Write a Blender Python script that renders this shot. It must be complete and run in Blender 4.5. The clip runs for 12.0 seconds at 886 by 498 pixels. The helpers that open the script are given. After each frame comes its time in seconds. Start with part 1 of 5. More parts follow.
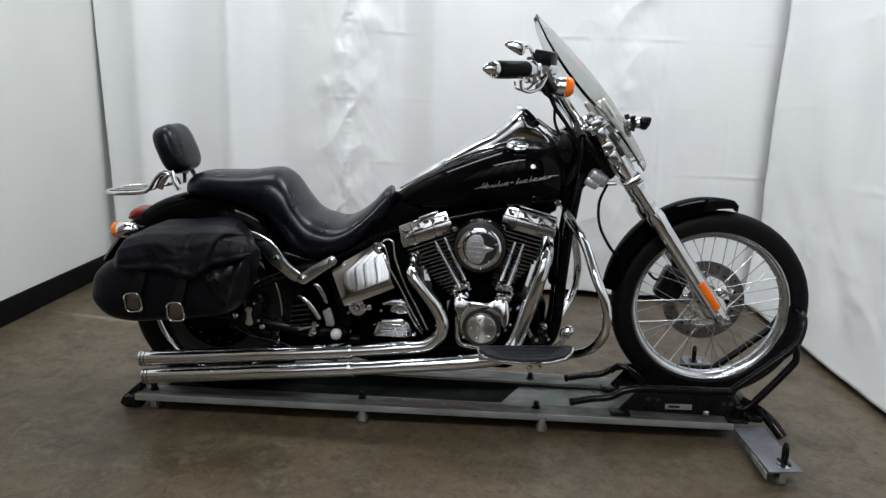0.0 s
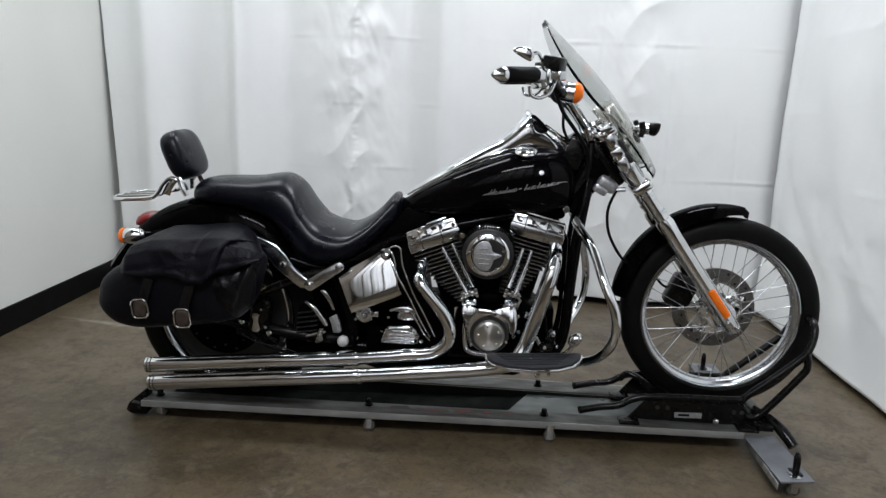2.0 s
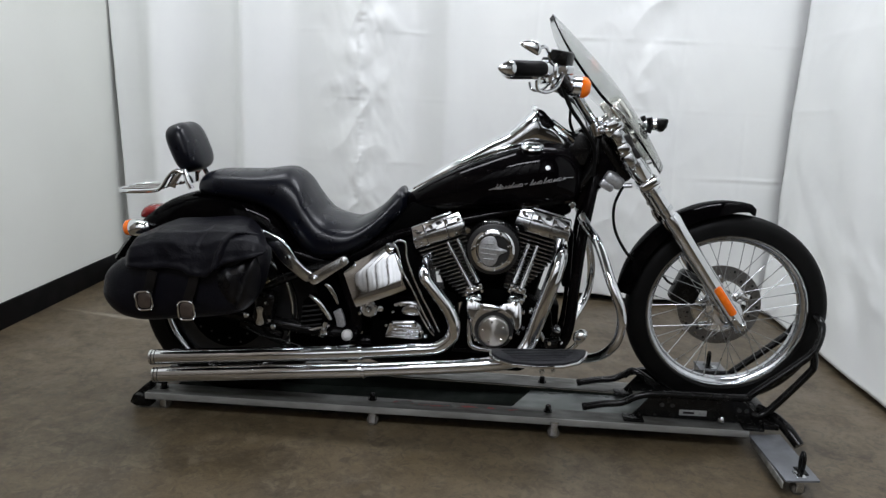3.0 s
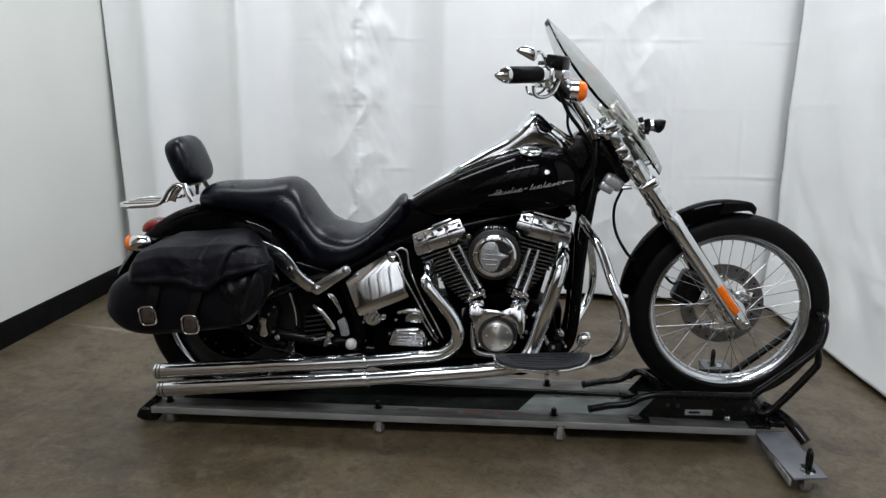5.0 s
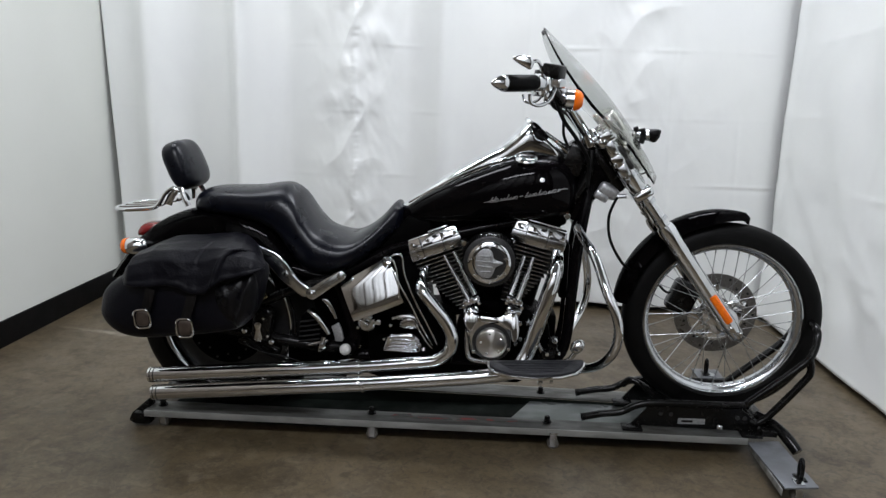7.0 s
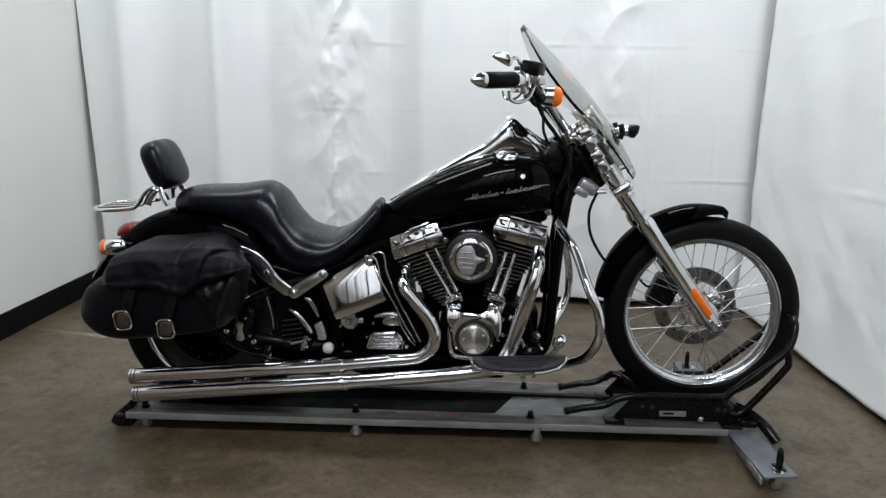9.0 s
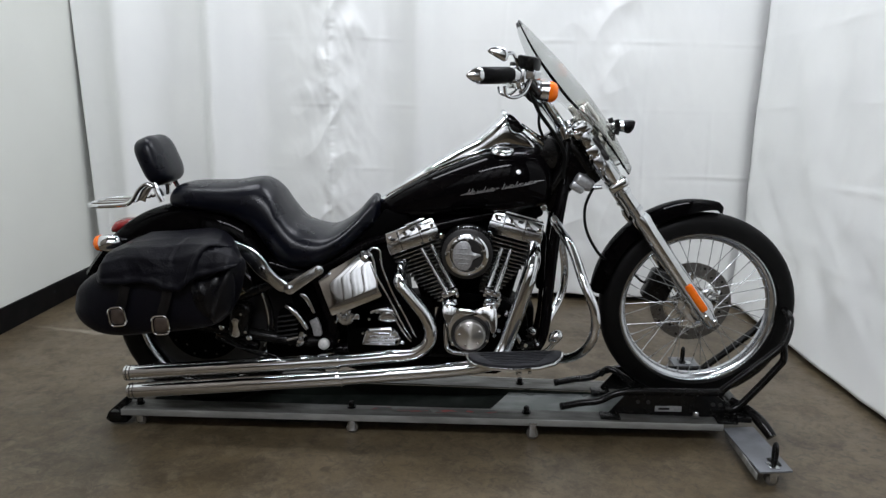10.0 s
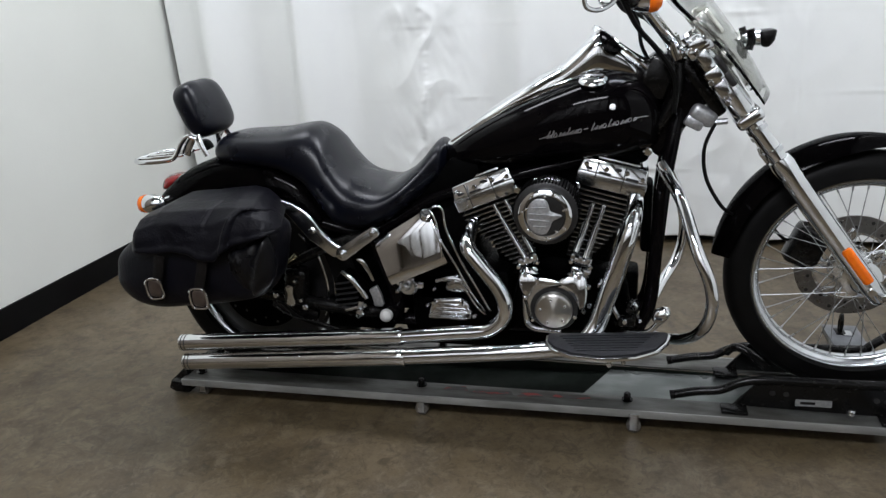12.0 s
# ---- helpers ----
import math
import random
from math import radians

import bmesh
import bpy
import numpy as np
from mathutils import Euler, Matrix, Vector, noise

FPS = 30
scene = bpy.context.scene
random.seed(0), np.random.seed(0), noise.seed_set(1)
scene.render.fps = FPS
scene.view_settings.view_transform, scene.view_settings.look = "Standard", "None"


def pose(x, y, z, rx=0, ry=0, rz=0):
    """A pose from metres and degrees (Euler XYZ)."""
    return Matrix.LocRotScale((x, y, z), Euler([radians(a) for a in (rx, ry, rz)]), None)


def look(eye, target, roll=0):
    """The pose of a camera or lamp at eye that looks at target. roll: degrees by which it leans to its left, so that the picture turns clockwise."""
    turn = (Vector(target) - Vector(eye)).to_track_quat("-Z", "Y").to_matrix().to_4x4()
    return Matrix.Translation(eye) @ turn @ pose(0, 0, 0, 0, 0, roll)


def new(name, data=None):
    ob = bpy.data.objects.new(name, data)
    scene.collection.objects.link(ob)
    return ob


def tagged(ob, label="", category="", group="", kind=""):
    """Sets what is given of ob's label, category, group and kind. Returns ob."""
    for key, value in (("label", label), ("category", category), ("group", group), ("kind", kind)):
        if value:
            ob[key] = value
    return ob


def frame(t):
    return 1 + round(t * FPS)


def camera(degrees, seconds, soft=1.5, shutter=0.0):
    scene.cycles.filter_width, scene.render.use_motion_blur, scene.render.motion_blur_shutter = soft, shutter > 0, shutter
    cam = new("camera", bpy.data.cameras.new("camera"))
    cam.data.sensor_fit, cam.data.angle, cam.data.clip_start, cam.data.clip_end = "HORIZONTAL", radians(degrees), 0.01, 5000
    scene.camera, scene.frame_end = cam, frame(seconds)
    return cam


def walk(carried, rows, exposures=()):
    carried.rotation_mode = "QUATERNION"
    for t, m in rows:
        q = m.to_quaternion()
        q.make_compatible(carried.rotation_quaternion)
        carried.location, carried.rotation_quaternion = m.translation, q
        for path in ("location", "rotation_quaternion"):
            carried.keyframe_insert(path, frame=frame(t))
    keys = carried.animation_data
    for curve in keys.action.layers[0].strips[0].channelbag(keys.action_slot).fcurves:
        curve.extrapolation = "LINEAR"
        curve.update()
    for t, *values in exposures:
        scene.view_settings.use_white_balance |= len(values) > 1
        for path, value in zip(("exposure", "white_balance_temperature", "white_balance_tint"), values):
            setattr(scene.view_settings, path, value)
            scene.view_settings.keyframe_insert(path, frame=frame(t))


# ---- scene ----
cam = camera(63.6, 12.0, soft=1.4)
PATH = [
    (0, (0.116, -2.496, 1.183), (-0.012, -0.552, 0.729), 2),
    (0.5, (0.114, -2.496, 1.185), (-0.019, -0.551, 0.736), 1.9),
    (1, (0.112, -2.494, 1.185), (-0.027, -0.548, 0.746), 1.9),
    (1.5, (0.112, -2.489, 1.186), (-0.032, -0.543, 0.748), 1.7),
    (2, (0.109, -2.482, 1.185), (-0.036, -0.537, 0.744), 2),
    (2.5, (0.111, -2.478, 1.18), (-0.038, -0.534, 0.736), 2),
    (3, (0.108, -2.475, 1.176), (-0.05, -0.533, 0.726), 2.4),
    (3.2, (0.108, -2.475, 1.178), (-0.056, -0.535, 0.719), 2.2),
    (4.8, (0.106, -2.475, 1.193), (-0.059, -0.534, 0.742), 0.69),
    (5, (0.106, -2.475, 1.195), (-0.055, -0.532, 0.748), 0.8),
    (5.5, (0.107, -2.48, 1.196), (-0.05, -0.535, 0.758), 1.2),
    (6, (0.108, -2.481, 1.198), (-0.047, -0.535, 0.762), 1.3),
    (6.5, (0.105, -2.48, 1.2), (-0.046, -0.533, 0.768), 1.3),
    (7, (0.11, -2.483, 1.193), (-0.041, -0.535, 0.767), 1.5),
    (7.5, (0.113, -2.479, 1.196), (-0.028, -0.531, 0.766), 1.5),
    (7.7, (0.113, -2.48, 1.196), (-0.02, -0.532, 0.766), 1.38),
    (9.3, (0.115, -2.489, 1.196), (0.014, -0.54, 0.759), 1.1),
    (9.5, (0.115, -2.49, 1.196), (0.016, -0.541, 0.757), 1.1),
    (10, (0.114, -2.485, 1.192), (0.023, -0.537, 0.749), 1.1),
    (10.5, (0.103, -2.476, 1.191), (0.013, -0.534, 0.722), 1),
    (10.8, (0.068, -2.454, 1.202), (-0.028, -0.519, 0.706), 1.24),
    (11, (0.027, -2.42, 1.184), (-0.068, -0.484, 0.688), 1.4),
    (11.2, (0.033, -2.37, 1.193), (-0.063, -0.452, 0.633), 2.56),
    (11.3, (0.063, -2.336, 1.174), (-0.074, -0.423, 0.605), 2.07),
    (11.5, (0.109, -2.248, 1.171), (-0.157, -0.366, 0.55), -1.1),
    (11.7, (0.201, -2.176, 1.168), (-0.23, -0.332, 0.525), -3.07),
    (11.8, (0.232, -2.135, 1.186), (-0.231, -0.298, 0.544), -2.99),
    (12, (0.288, -2.023, 1.205), (-0.204, -0.201, 0.546), -3.1),
]
walk(cam, [(t, look(eye, target, roll)) for t, eye, target, roll in PATH], ((0.0, 0.0), (11.2, 0.0), (11.6, 0.08), (12.0, 0.18)))

# ---------- light ----------
world = bpy.data.worlds.new("world")
scene.world = world
world.use_nodes = True
world.node_tree.nodes["Background"].inputs["Color"].default_value = (0.55, 0.6, 0.62, 1)
world.node_tree.nodes["Background"].inputs["Strength"].default_value = 0.02


def ceiling_lamp(x, y, sx, sy, power, z=3.42):
    data = bpy.data.lights.new("ceiling_lamp", "AREA")
    data.shape, data.size, data.size_y, data.energy = "RECTANGLE", sx, sy, power
    data.color = (0.955, 0.98, 1.062)
    ob = new("ceiling_lamp", data)
    ob.matrix_world = pose(x, y, z)
    return ob


for lx, ly, power in ((-1.35, 0.45, 35), (0.85, 0.45, 51)):
    ceiling_lamp(lx, ly, 1.3, 0.45, power)
ceiling_lamp(-0.25, -2.95, 1.8, 0.55, 106)


# ---------- materials ----------
def material(name, color, rough=0.5, metal=0.0, coat=0.0, spec=0.5):
    m = bpy.data.materials.new(name)
    m.use_nodes = True
    b = m.node_tree.nodes["Principled BSDF"]
    b.inputs["Base Color"].default_value = (*color, 1)
    b.inputs["Roughness"].default_value = rough
    b.inputs["Metallic"].default_value = metal
    b.inputs["Coat Weight"].default_value = coat
    b.inputs["Coat Roughness"].default_value = 0.03
    b.inputs["Specular IOR Level"].default_value = spec
    return m


def vary(m, color_b, scale=8.0, amount=0.5, detail=6.0, rough=None, bump=0.0, bump_scale=200.0, stretch=(1, 1, 1), low=0.35, high=0.65):
    """Mottling between the base colour and color_b, roughness that follows it, and a fine relief."""
    t = m.node_tree
    n, l = t.nodes, t.links
    b = n["Principled BSDF"]
    co = n.new("ShaderNodeTexCoord")
    mp = n.new("ShaderNodeMapping")
    mp.inputs["Scale"].default_value = stretch
    l.new(co.outputs["Object"], mp.inputs["Vector"])
    tx = n.new("ShaderNodeTexNoise")
    tx.inputs["Scale"].default_value = scale
    tx.inputs["Detail"].default_value = detail
    l.new(mp.outputs["Vector"], tx.inputs["Vector"])
    rp = n.new("ShaderNodeMapRange")
    rp.inputs["From Min"].default_value, rp.inputs["From Max"].default_value = low, high
    rp.inputs["To Max"].default_value = amount
    l.new(tx.outputs["Fac"], rp.inputs["Value"])
    mx = n.new("ShaderNodeMix")
    mx.data_type = "RGBA"
    mx.inputs["A"].default_value = b.inputs["Base Color"].default_value
    mx.inputs["B"].default_value = (*color_b, 1)
    l.new(rp.outputs["Result"], mx.inputs["Factor"])
    l.new(mx.outputs["Result"], b.inputs["Base Color"])
    if rough:
        rr = n.new("ShaderNodeMapRange")
        rr.inputs["From Min"].default_value, rr.inputs["From Max"].default_value = low, high
        rr.inputs["To Min"].default_value, rr.inputs["To Max"].default_value = rough
        l.new(tx.outputs["Fac"], rr.inputs["Value"])
        l.new(rr.outputs["Result"], b.inputs["Roughness"])
    if bump:
        t2 = n.new("ShaderNodeTexNoise")
        t2.inputs["Scale"].default_value = bump_scale
        t2.inputs["Detail"].default_value = 4
        l.new(mp.outputs["Vector"], t2.inputs["Vector"])
        bp = n.new("ShaderNodeBump")
        bp.inputs["Strength"].default_value = bump
        bp.inputs["Distance"].default_value = 0.002
        l.new(t2.outputs["Fac"], bp.inputs["Height"])
        l.new(bp.outputs["Normal"], b.inputs["Normal"])
    return m


M = {}
M["chrome"] = vary(material("chrome", (0.76, 0.775, 0.79), 0.05, 1.0), (0.66, 0.675, 0.69), 30, 0.6, rough=(0.03, 0.09))
M["dull_chrome"] = vary(material("dull_chrome", (0.65, 0.67, 0.69), 0.16, 1.0), (0.48, 0.495, 0.51), 40, 0.6, rough=(0.10, 0.24))
M["spoke_steel"] = vary(material("spoke_steel", (0.36, 0.37, 0.37), 0.32, 1.0), (0.20, 0.205, 0.21), 50, 0.6, rough=(0.26, 0.42))
M["alloy"] = vary(material("alloy", (0.62, 0.61, 0.58), 0.3, 1.0), (0.52, 0.51, 0.48), 30, 0.4)
ta = M["alloy"].node_tree.nodes.new("ShaderNodeTangent")
ta.direction_type, ta.axis = "RADIAL", "Y"
M["alloy"].node_tree.links.new(ta.outputs["Tangent"], M["alloy"].node_tree.nodes["Principled BSDF"].inputs["Tangent"])
M["alloy"].node_tree.nodes["Principled BSDF"].inputs["Anisotropic"].default_value = 0.9
M["alloy"].node_tree.nodes["Principled BSDF"].inputs["Anisotropic Rotation"].default_value = 0.25
M["black_paint"] = vary(material("black_paint", (0.0015, 0.0012, 0.0016), 0.04, 0.0, 0.0, spec=0.085), (0.004, 0.0035, 0.0035), 20, 0.5)
M["black_metal"] = vary(material("black_metal", (0.003, 0.003, 0.003), 0.26, spec=0.22), (0.007, 0.0066, 0.006), 60, 0.6, rough=(0.20, 0.28))
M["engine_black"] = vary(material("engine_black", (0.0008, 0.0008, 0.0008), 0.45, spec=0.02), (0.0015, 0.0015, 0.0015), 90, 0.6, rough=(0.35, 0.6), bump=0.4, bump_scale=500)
M["fin"] = vary(material("fin", (0.010, 0.010, 0.010), 0.4), (0.018, 0.018, 0.017), 70, 0.6, rough=(0.3, 0.5))
M["fin_edge"] = vary(material("fin_edge", (0.58, 0.60, 0.62), 0.25, 1.0), (0.30, 0.31, 0.32), 60, 0.7)
M["pale_metal"] = vary(material("pale_metal", (0.50, 0.51, 0.52), 0.38, 0.75), (0.30, 0.31, 0.32), 140, 0.7, rough=(0.3, 0.5), bump=0.4, bump_scale=260)
M["satin_chrome"] = vary(material("satin_chrome", (0.66, 0.66, 0.61), 0.2, 0.9), (0.50, 0.50, 0.45), 24, 0.7, rough=(0.14, 0.26))
# golden tint for the painted glint behind the saddlebag
M["brass"] = vary(material("brass", (0.52, 0.46, 0.30), 0.2, 1.0), (0.38, 0.34, 0.24), 60, 0.6)
M["gloss_leather"] = vary(material("gloss_leather", (0.002, 0.002, 0.0028), 0.28, spec=0.26), (0.003, 0.003, 0.004), 12, 0.7, rough=(0.24, 0.36), bump=0.3, bump_scale=300)
M["seat_vinyl"] = vary(material("seat_vinyl", (0.0014, 0.0020, 0.0050), 0.30, spec=0.27), (0.002, 0.0027, 0.006), 14, 0.6, rough=(0.26, 0.34), bump=0.10, bump_scale=420)
M["leather"] = vary(material("leather", (0.0024, 0.0024, 0.0042), 0.40, spec=0.14), (0.0034, 0.0034, 0.0060), 9, 0.8, rough=(0.35, 0.48), bump=0.6, bump_scale=160)
M["strap_leather"] = vary(material("strap_leather", (0.003, 0.0028, 0.0028), 0.5, spec=0.14), (0.007, 0.0055, 0.005), 30, 0.7, rough=(0.4, 0.6), bump=0.5, bump_scale=300)
M["brown_leather"] = vary(material("brown_leather", (0.026, 0.017, 0.012), 0.45), (0.055, 0.038, 0.028), 60, 0.7, rough=(0.35, 0.6), bump=0.5, bump_scale=300)
M["rubber"] = vary(material("rubber", (0.002, 0.002, 0.002), 0.5, spec=0.12), (0.004, 0.0039, 0.0037), 25, 0.6, rough=(0.42, 0.6), bump=0.3, bump_scale=300)
M["board_rubber"] = vary(material("board_rubber", (0.009, 0.0095, 0.012), 0.5, spec=0.22), (0.015, 0.0155, 0.018), 25, 0.6, rough=(0.42, 0.6), bump=0.3, bump_scale=300)
M["orange"] = vary(material("orange", (0.85, 0.15, 0.006), 0.16, coat=0.15, spec=0.35), (0.92, 0.21, 0.012), 60, 0.6)
M["red"] = vary(material("red", (0.20, 0.008, 0.010), 0.12, coat=0.6), (0.3, 0.015, 0.015), 50, 0.5)
M["white_plastic"] = vary(material("white_plastic", (0.62, 0.62, 0.6), 0.4), (0.5, 0.5, 0.47), 60, 0.6)
M["emblem"] = vary(material("emblem", (0.42, 0.42, 0.43), 0.3, 0.6), (0.3, 0.3, 0.31), 120, 0.6)
M["galvanized"] = vary(material("galvanized", (0.34, 0.345, 0.33), 0.42, 0.45), (0.16, 0.16, 0.148), 16, 0.8, rough=(0.3, 0.55), bump=0.2, bump_scale=150, stretch=(0.35, 2.0, 1))
# near-black green carries the shade under the motorcycle
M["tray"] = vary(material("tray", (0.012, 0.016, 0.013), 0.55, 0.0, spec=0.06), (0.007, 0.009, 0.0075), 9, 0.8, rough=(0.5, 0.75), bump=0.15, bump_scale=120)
M["worn_paint"] = vary(material("worn_paint", (0.045, 0.045, 0.043), 0.5, 0.2), (0.26, 0.04, 0.035), 40, 0.9, rough=(0.4, 0.6), low=0.52, high=0.60, stretch=(0.5, 1.6, 1))
# brighter copy of the channel's steel, for its lit front part
M["bare_steel"] = vary(material("bare_steel", (0.30, 0.32, 0.31), 0.3, 0.6), (0.13, 0.145, 0.14), 7, 0.85, rough=(0.18, 0.42), bump=0.1, bump_scale=120, stretch=(0.6, 1.6, 1))
M["caster"] = vary(material("caster", (0.11, 0.10, 0.085), 0.55), (0.05, 0.045, 0.04), 40, 0.7)
M["wall_paint"] = vary(material("wall_paint", (0.72, 0.735, 0.69), 0.6), (0.67, 0.685, 0.64), 1.4, 0.7, bump=0.25, bump_scale=90)
M["wall_grey"] = vary(material("wall_grey", (0.52, 0.54, 0.50), 0.65), (0.46, 0.48, 0.45), 2, 0.7, bump=0.2, bump_scale=90)
M["base_rubber"] = vary(material("base_rubber", (0.002, 0.002, 0.0025), 0.5, spec=0.12), (0.004, 0.004, 0.004), 5, 0.6, rough=(0.35, 0.6))
M["ceiling"] = vary(material("ceiling", (0.20, 0.20, 0.195), 0.8), (0.15, 0.15, 0.145), 3, 0.6)
M["dark_wall"] = vary(material("dark_wall", (0.045, 0.045, 0.045), 0.7), (0.03, 0.03, 0.03), 2, 0.7)
M["outrigger_steel"] = vary(material("outrigger_steel", (0.17, 0.18, 0.195), 0.4, 0.35), (0.10, 0.105, 0.11), 9, 0.8, rough=(0.32, 0.55), bump=0.2, bump_scale=150)
M["brown_wall"] = vary(material("brown_wall", (0.15, 0.125, 0.095), 0.7), (0.11, 0.09, 0.07), 2, 0.7)
M["rail_top"] = vary(material("rail_top", (0.11, 0.113, 0.105), 0.42, 0.3), (0.040, 0.037, 0.031), 13, 0.85, rough=(0.3, 0.6), bump=0.2, bump_scale=150, stretch=(0.5, 2.0, 1))
M["brake_black"] = vary(material("brake_black", (0.010, 0.010, 0.010), 0.4), (0.02, 0.02, 0.02), 50, 0.5)
M["disc_steel"] = vary(material("disc_steel", (0.24, 0.235, 0.225), 0.33, 1.0), (0.15, 0.145, 0.14), 90, 0.6, rough=(0.25, 0.45))


def curtain_material():
    m = vary(material("curtain", (0.785, 0.80, 0.78), 0.34, spec=0.8), (0.73, 0.745, 0.74), 1.8, 0.7, rough=(0.28, 0.38), bump=0.12, bump_scale=260)
    return m


M["curtain"] = curtain_material()
# white cloth of the added panels behind the camera
M["reflector_cloth"] = vary(material("reflector_cloth", (0.84, 0.84, 0.83), 0.7), (0.78, 0.78, 0.77), 2, 0.7)


def concrete_material():
    """Stained, sealed concrete: clouds, pale scuffs, dark specks, one pale crack line's worth of dust."""
    m = material("concrete", (0.080, 0.058, 0.034), 0.42)
    t = m.node_tree
    n, l = t.nodes, t.links
    b = n["Principled BSDF"]
    co = n.new("ShaderNodeTexCoord")

    def noise_tex(scale, detail, rough=0.55, distortion=0.0):
        x = n.new("ShaderNodeTexNoise")
        x.inputs["Scale"].default_value, x.inputs["Detail"].default_value = scale, detail
        x.inputs["Roughness"].default_value, x.inputs["Distortion"].default_value = rough, distortion
        l.new(co.outputs["Object"], x.inputs["Vector"])
        return x

    def mix(a, color, fac, lo, hi, top):
        rp = n.new("ShaderNodeMapRange")
        rp.inputs["From Min"].default_value, rp.inputs["From Max"].default_value, rp.inputs["To Max"].default_value = lo, hi, top
        l.new(fac, rp.inputs["Value"])
        mx = n.new("ShaderNodeMix")
        mx.data_type = "RGBA"
        if isinstance(a, tuple):
            mx.inputs["A"].default_value = (*a, 1)
        else:
            l.new(a, mx.inputs["A"])
        mx.inputs["B"].default_value = (*color, 1)
        l.new(rp.outputs["Result"], mx.inputs["Factor"])
        return mx.outputs["Result"]

    big, mid, fine = noise_tex(1.1, 6, 0.62, 0.6), noise_tex(5, 10, 0.72, 0.15), noise_tex(38, 8, 0.75, 0.3)
    c = mix((0.072, 0.052, 0.026), (0.114, 0.088, 0.053), big.outputs["Fac"], 0.42, 0.64, 0.95)
    c = mix(c, (0.026, 0.019, 0.010), mid.outputs["Fac"], 0.47, 0.70, 0.8)
    c = mix(c, (0.122, 0.098, 0.064), fine.outputs["Fac"], 0.52, 0.72, 0.65)
    c = mix(c, (0.05, 0.04, 0.03), noise_tex(16, 3).outputs["Fac"], 0.66, 0.74, 0.5)
    c = mix(c, (0.020, 0.015, 0.010), noise_tex(70, 6, 0.8).outputs["Fac"], 0.54, 0.68, 0.75)
    c = mix(c, (0.132, 0.106, 0.068), noise_tex(11, 9, 0.8, 0.8).outputs["Fac"], 0.50, 0.62, 0.7)
    c = mix(c, (0.030, 0.023, 0.013), noise_tex(21, 7, 0.75, 1.2).outputs["Fac"], 0.50, 0.63, 0.7)
    # a dusty streak near the wall
    xyz = n.new("ShaderNodeSeparateXYZ")
    l.new(co.outputs["Object"], xyz.inputs["Vector"])

    def calc(op, a, b_):
        m_ = n.new("ShaderNodeMath")
        m_.operation = op
        for k, v_ in enumerate((a, b_)):
            if isinstance(v_, (int, float)):
                m_.inputs[k].default_value = v_
            else:
                l.new(v_, m_.inputs[k])
        return m_.outputs[0]

    wob = calc("MULTIPLY", calc("SUBTRACT", noise_tex(7, 4, 0.6).outputs["Fac"], 0.5), 0.09)
    off = calc("ABSOLUTE", calc("ADD", calc("ADD", xyz.outputs["Y"], calc("MULTIPLY", xyz.outputs["X"], 0.17)), calc("SUBTRACT", wob, 0.418)), 0)
    near = calc("SUBTRACT", 1.0, calc("MULTIPLY", calc("ABSOLUTE", calc("ADD", xyz.outputs["X"], 1.75), 0), 1.9))
    streak = calc("MULTIPLY", calc("MULTIPLY", calc("SUBTRACT", 0.03, off), 33.0), calc("MAXIMUM", near, 0.0))
    c = mix(c, (0.28, 0.25, 0.20), calc("MULTIPLY", streak, noise_tex(30, 6, 0.8).outputs["Fac"]), 0.1, 0.5, 0.8)
    l.new(c, b.inputs["Base Color"])
    rr = n.new("ShaderNodeMapRange")
    rr.inputs["From Min"].default_value, rr.inputs["From Max"].default_value = 0.35, 0.7
    rr.inputs["To Min"].default_value, rr.inputs["To Max"].default_value = 0.32, 0.55
    l.new(mid.outputs["Fac"], rr.inputs["Value"])
    l.new(rr.outputs["Result"], b.inputs["Roughness"])
    bp = n.new("ShaderNodeBump")
    bp.inputs["Strength"].default_value, bp.inputs["Distance"].default_value = 0.25, 0.001
    l.new(fine.outputs["Fac"], bp.inputs["Height"])
    l.new(bp.outputs["Normal"], b.inputs["Normal"])
    return m


M["concrete"] = concrete_material()


def clear_material():
    m = material("clear_shield", (0.72, 0.73, 0.72), 0.02)
    b = m.node_tree.nodes["Principled BSDF"]
    b.inputs["Transmission Weight"].default_value = 1.0
    b.inputs["IOR"].default_value = 1.2
    return m


M["clear"] = clear_material()


# ---------- mesh tools ----------
def put(name, bm, mat, smooth=True, angle=40):
    me = bpy.data.meshes.new(name)
    bmesh.ops.recalc_face_normals(bm, faces=bm.faces[:])
    for fc in bm.faces:
        fc.smooth = smooth
    if smooth:
        for e in bm.edges:
            if len(e.link_faces) == 2 and e.calc_face_angle(0) > radians(angle):
                e.smooth = False
    bm.to_mesh(me)
    bm.free()
    for x in (mat if isinstance(mat, (list, tuple)) else (mat,)):
        me.materials.append(M[x])
    return new(name, me)


def part(name, bm, mat, parent, label="", smooth=True, angle=40):
    ob = put(name, bm, mat, smooth, angle)
    ob.parent = parent
    return tagged(ob, label)


def thing(name, label, category, at=(0, 0, 0), group=""):
    ob = new(name)
    ob.empty_display_size = 0.1
    return tagged(ob, label, category, group)


def join(*bms):
    out = bms[0]
    for b in bms[1:]:
        me = bpy.data.meshes.new("t")
        b.to_mesh(me)
        out.from_mesh(me)
        b.free()
        bpy.data.meshes.remove(me)
    return out


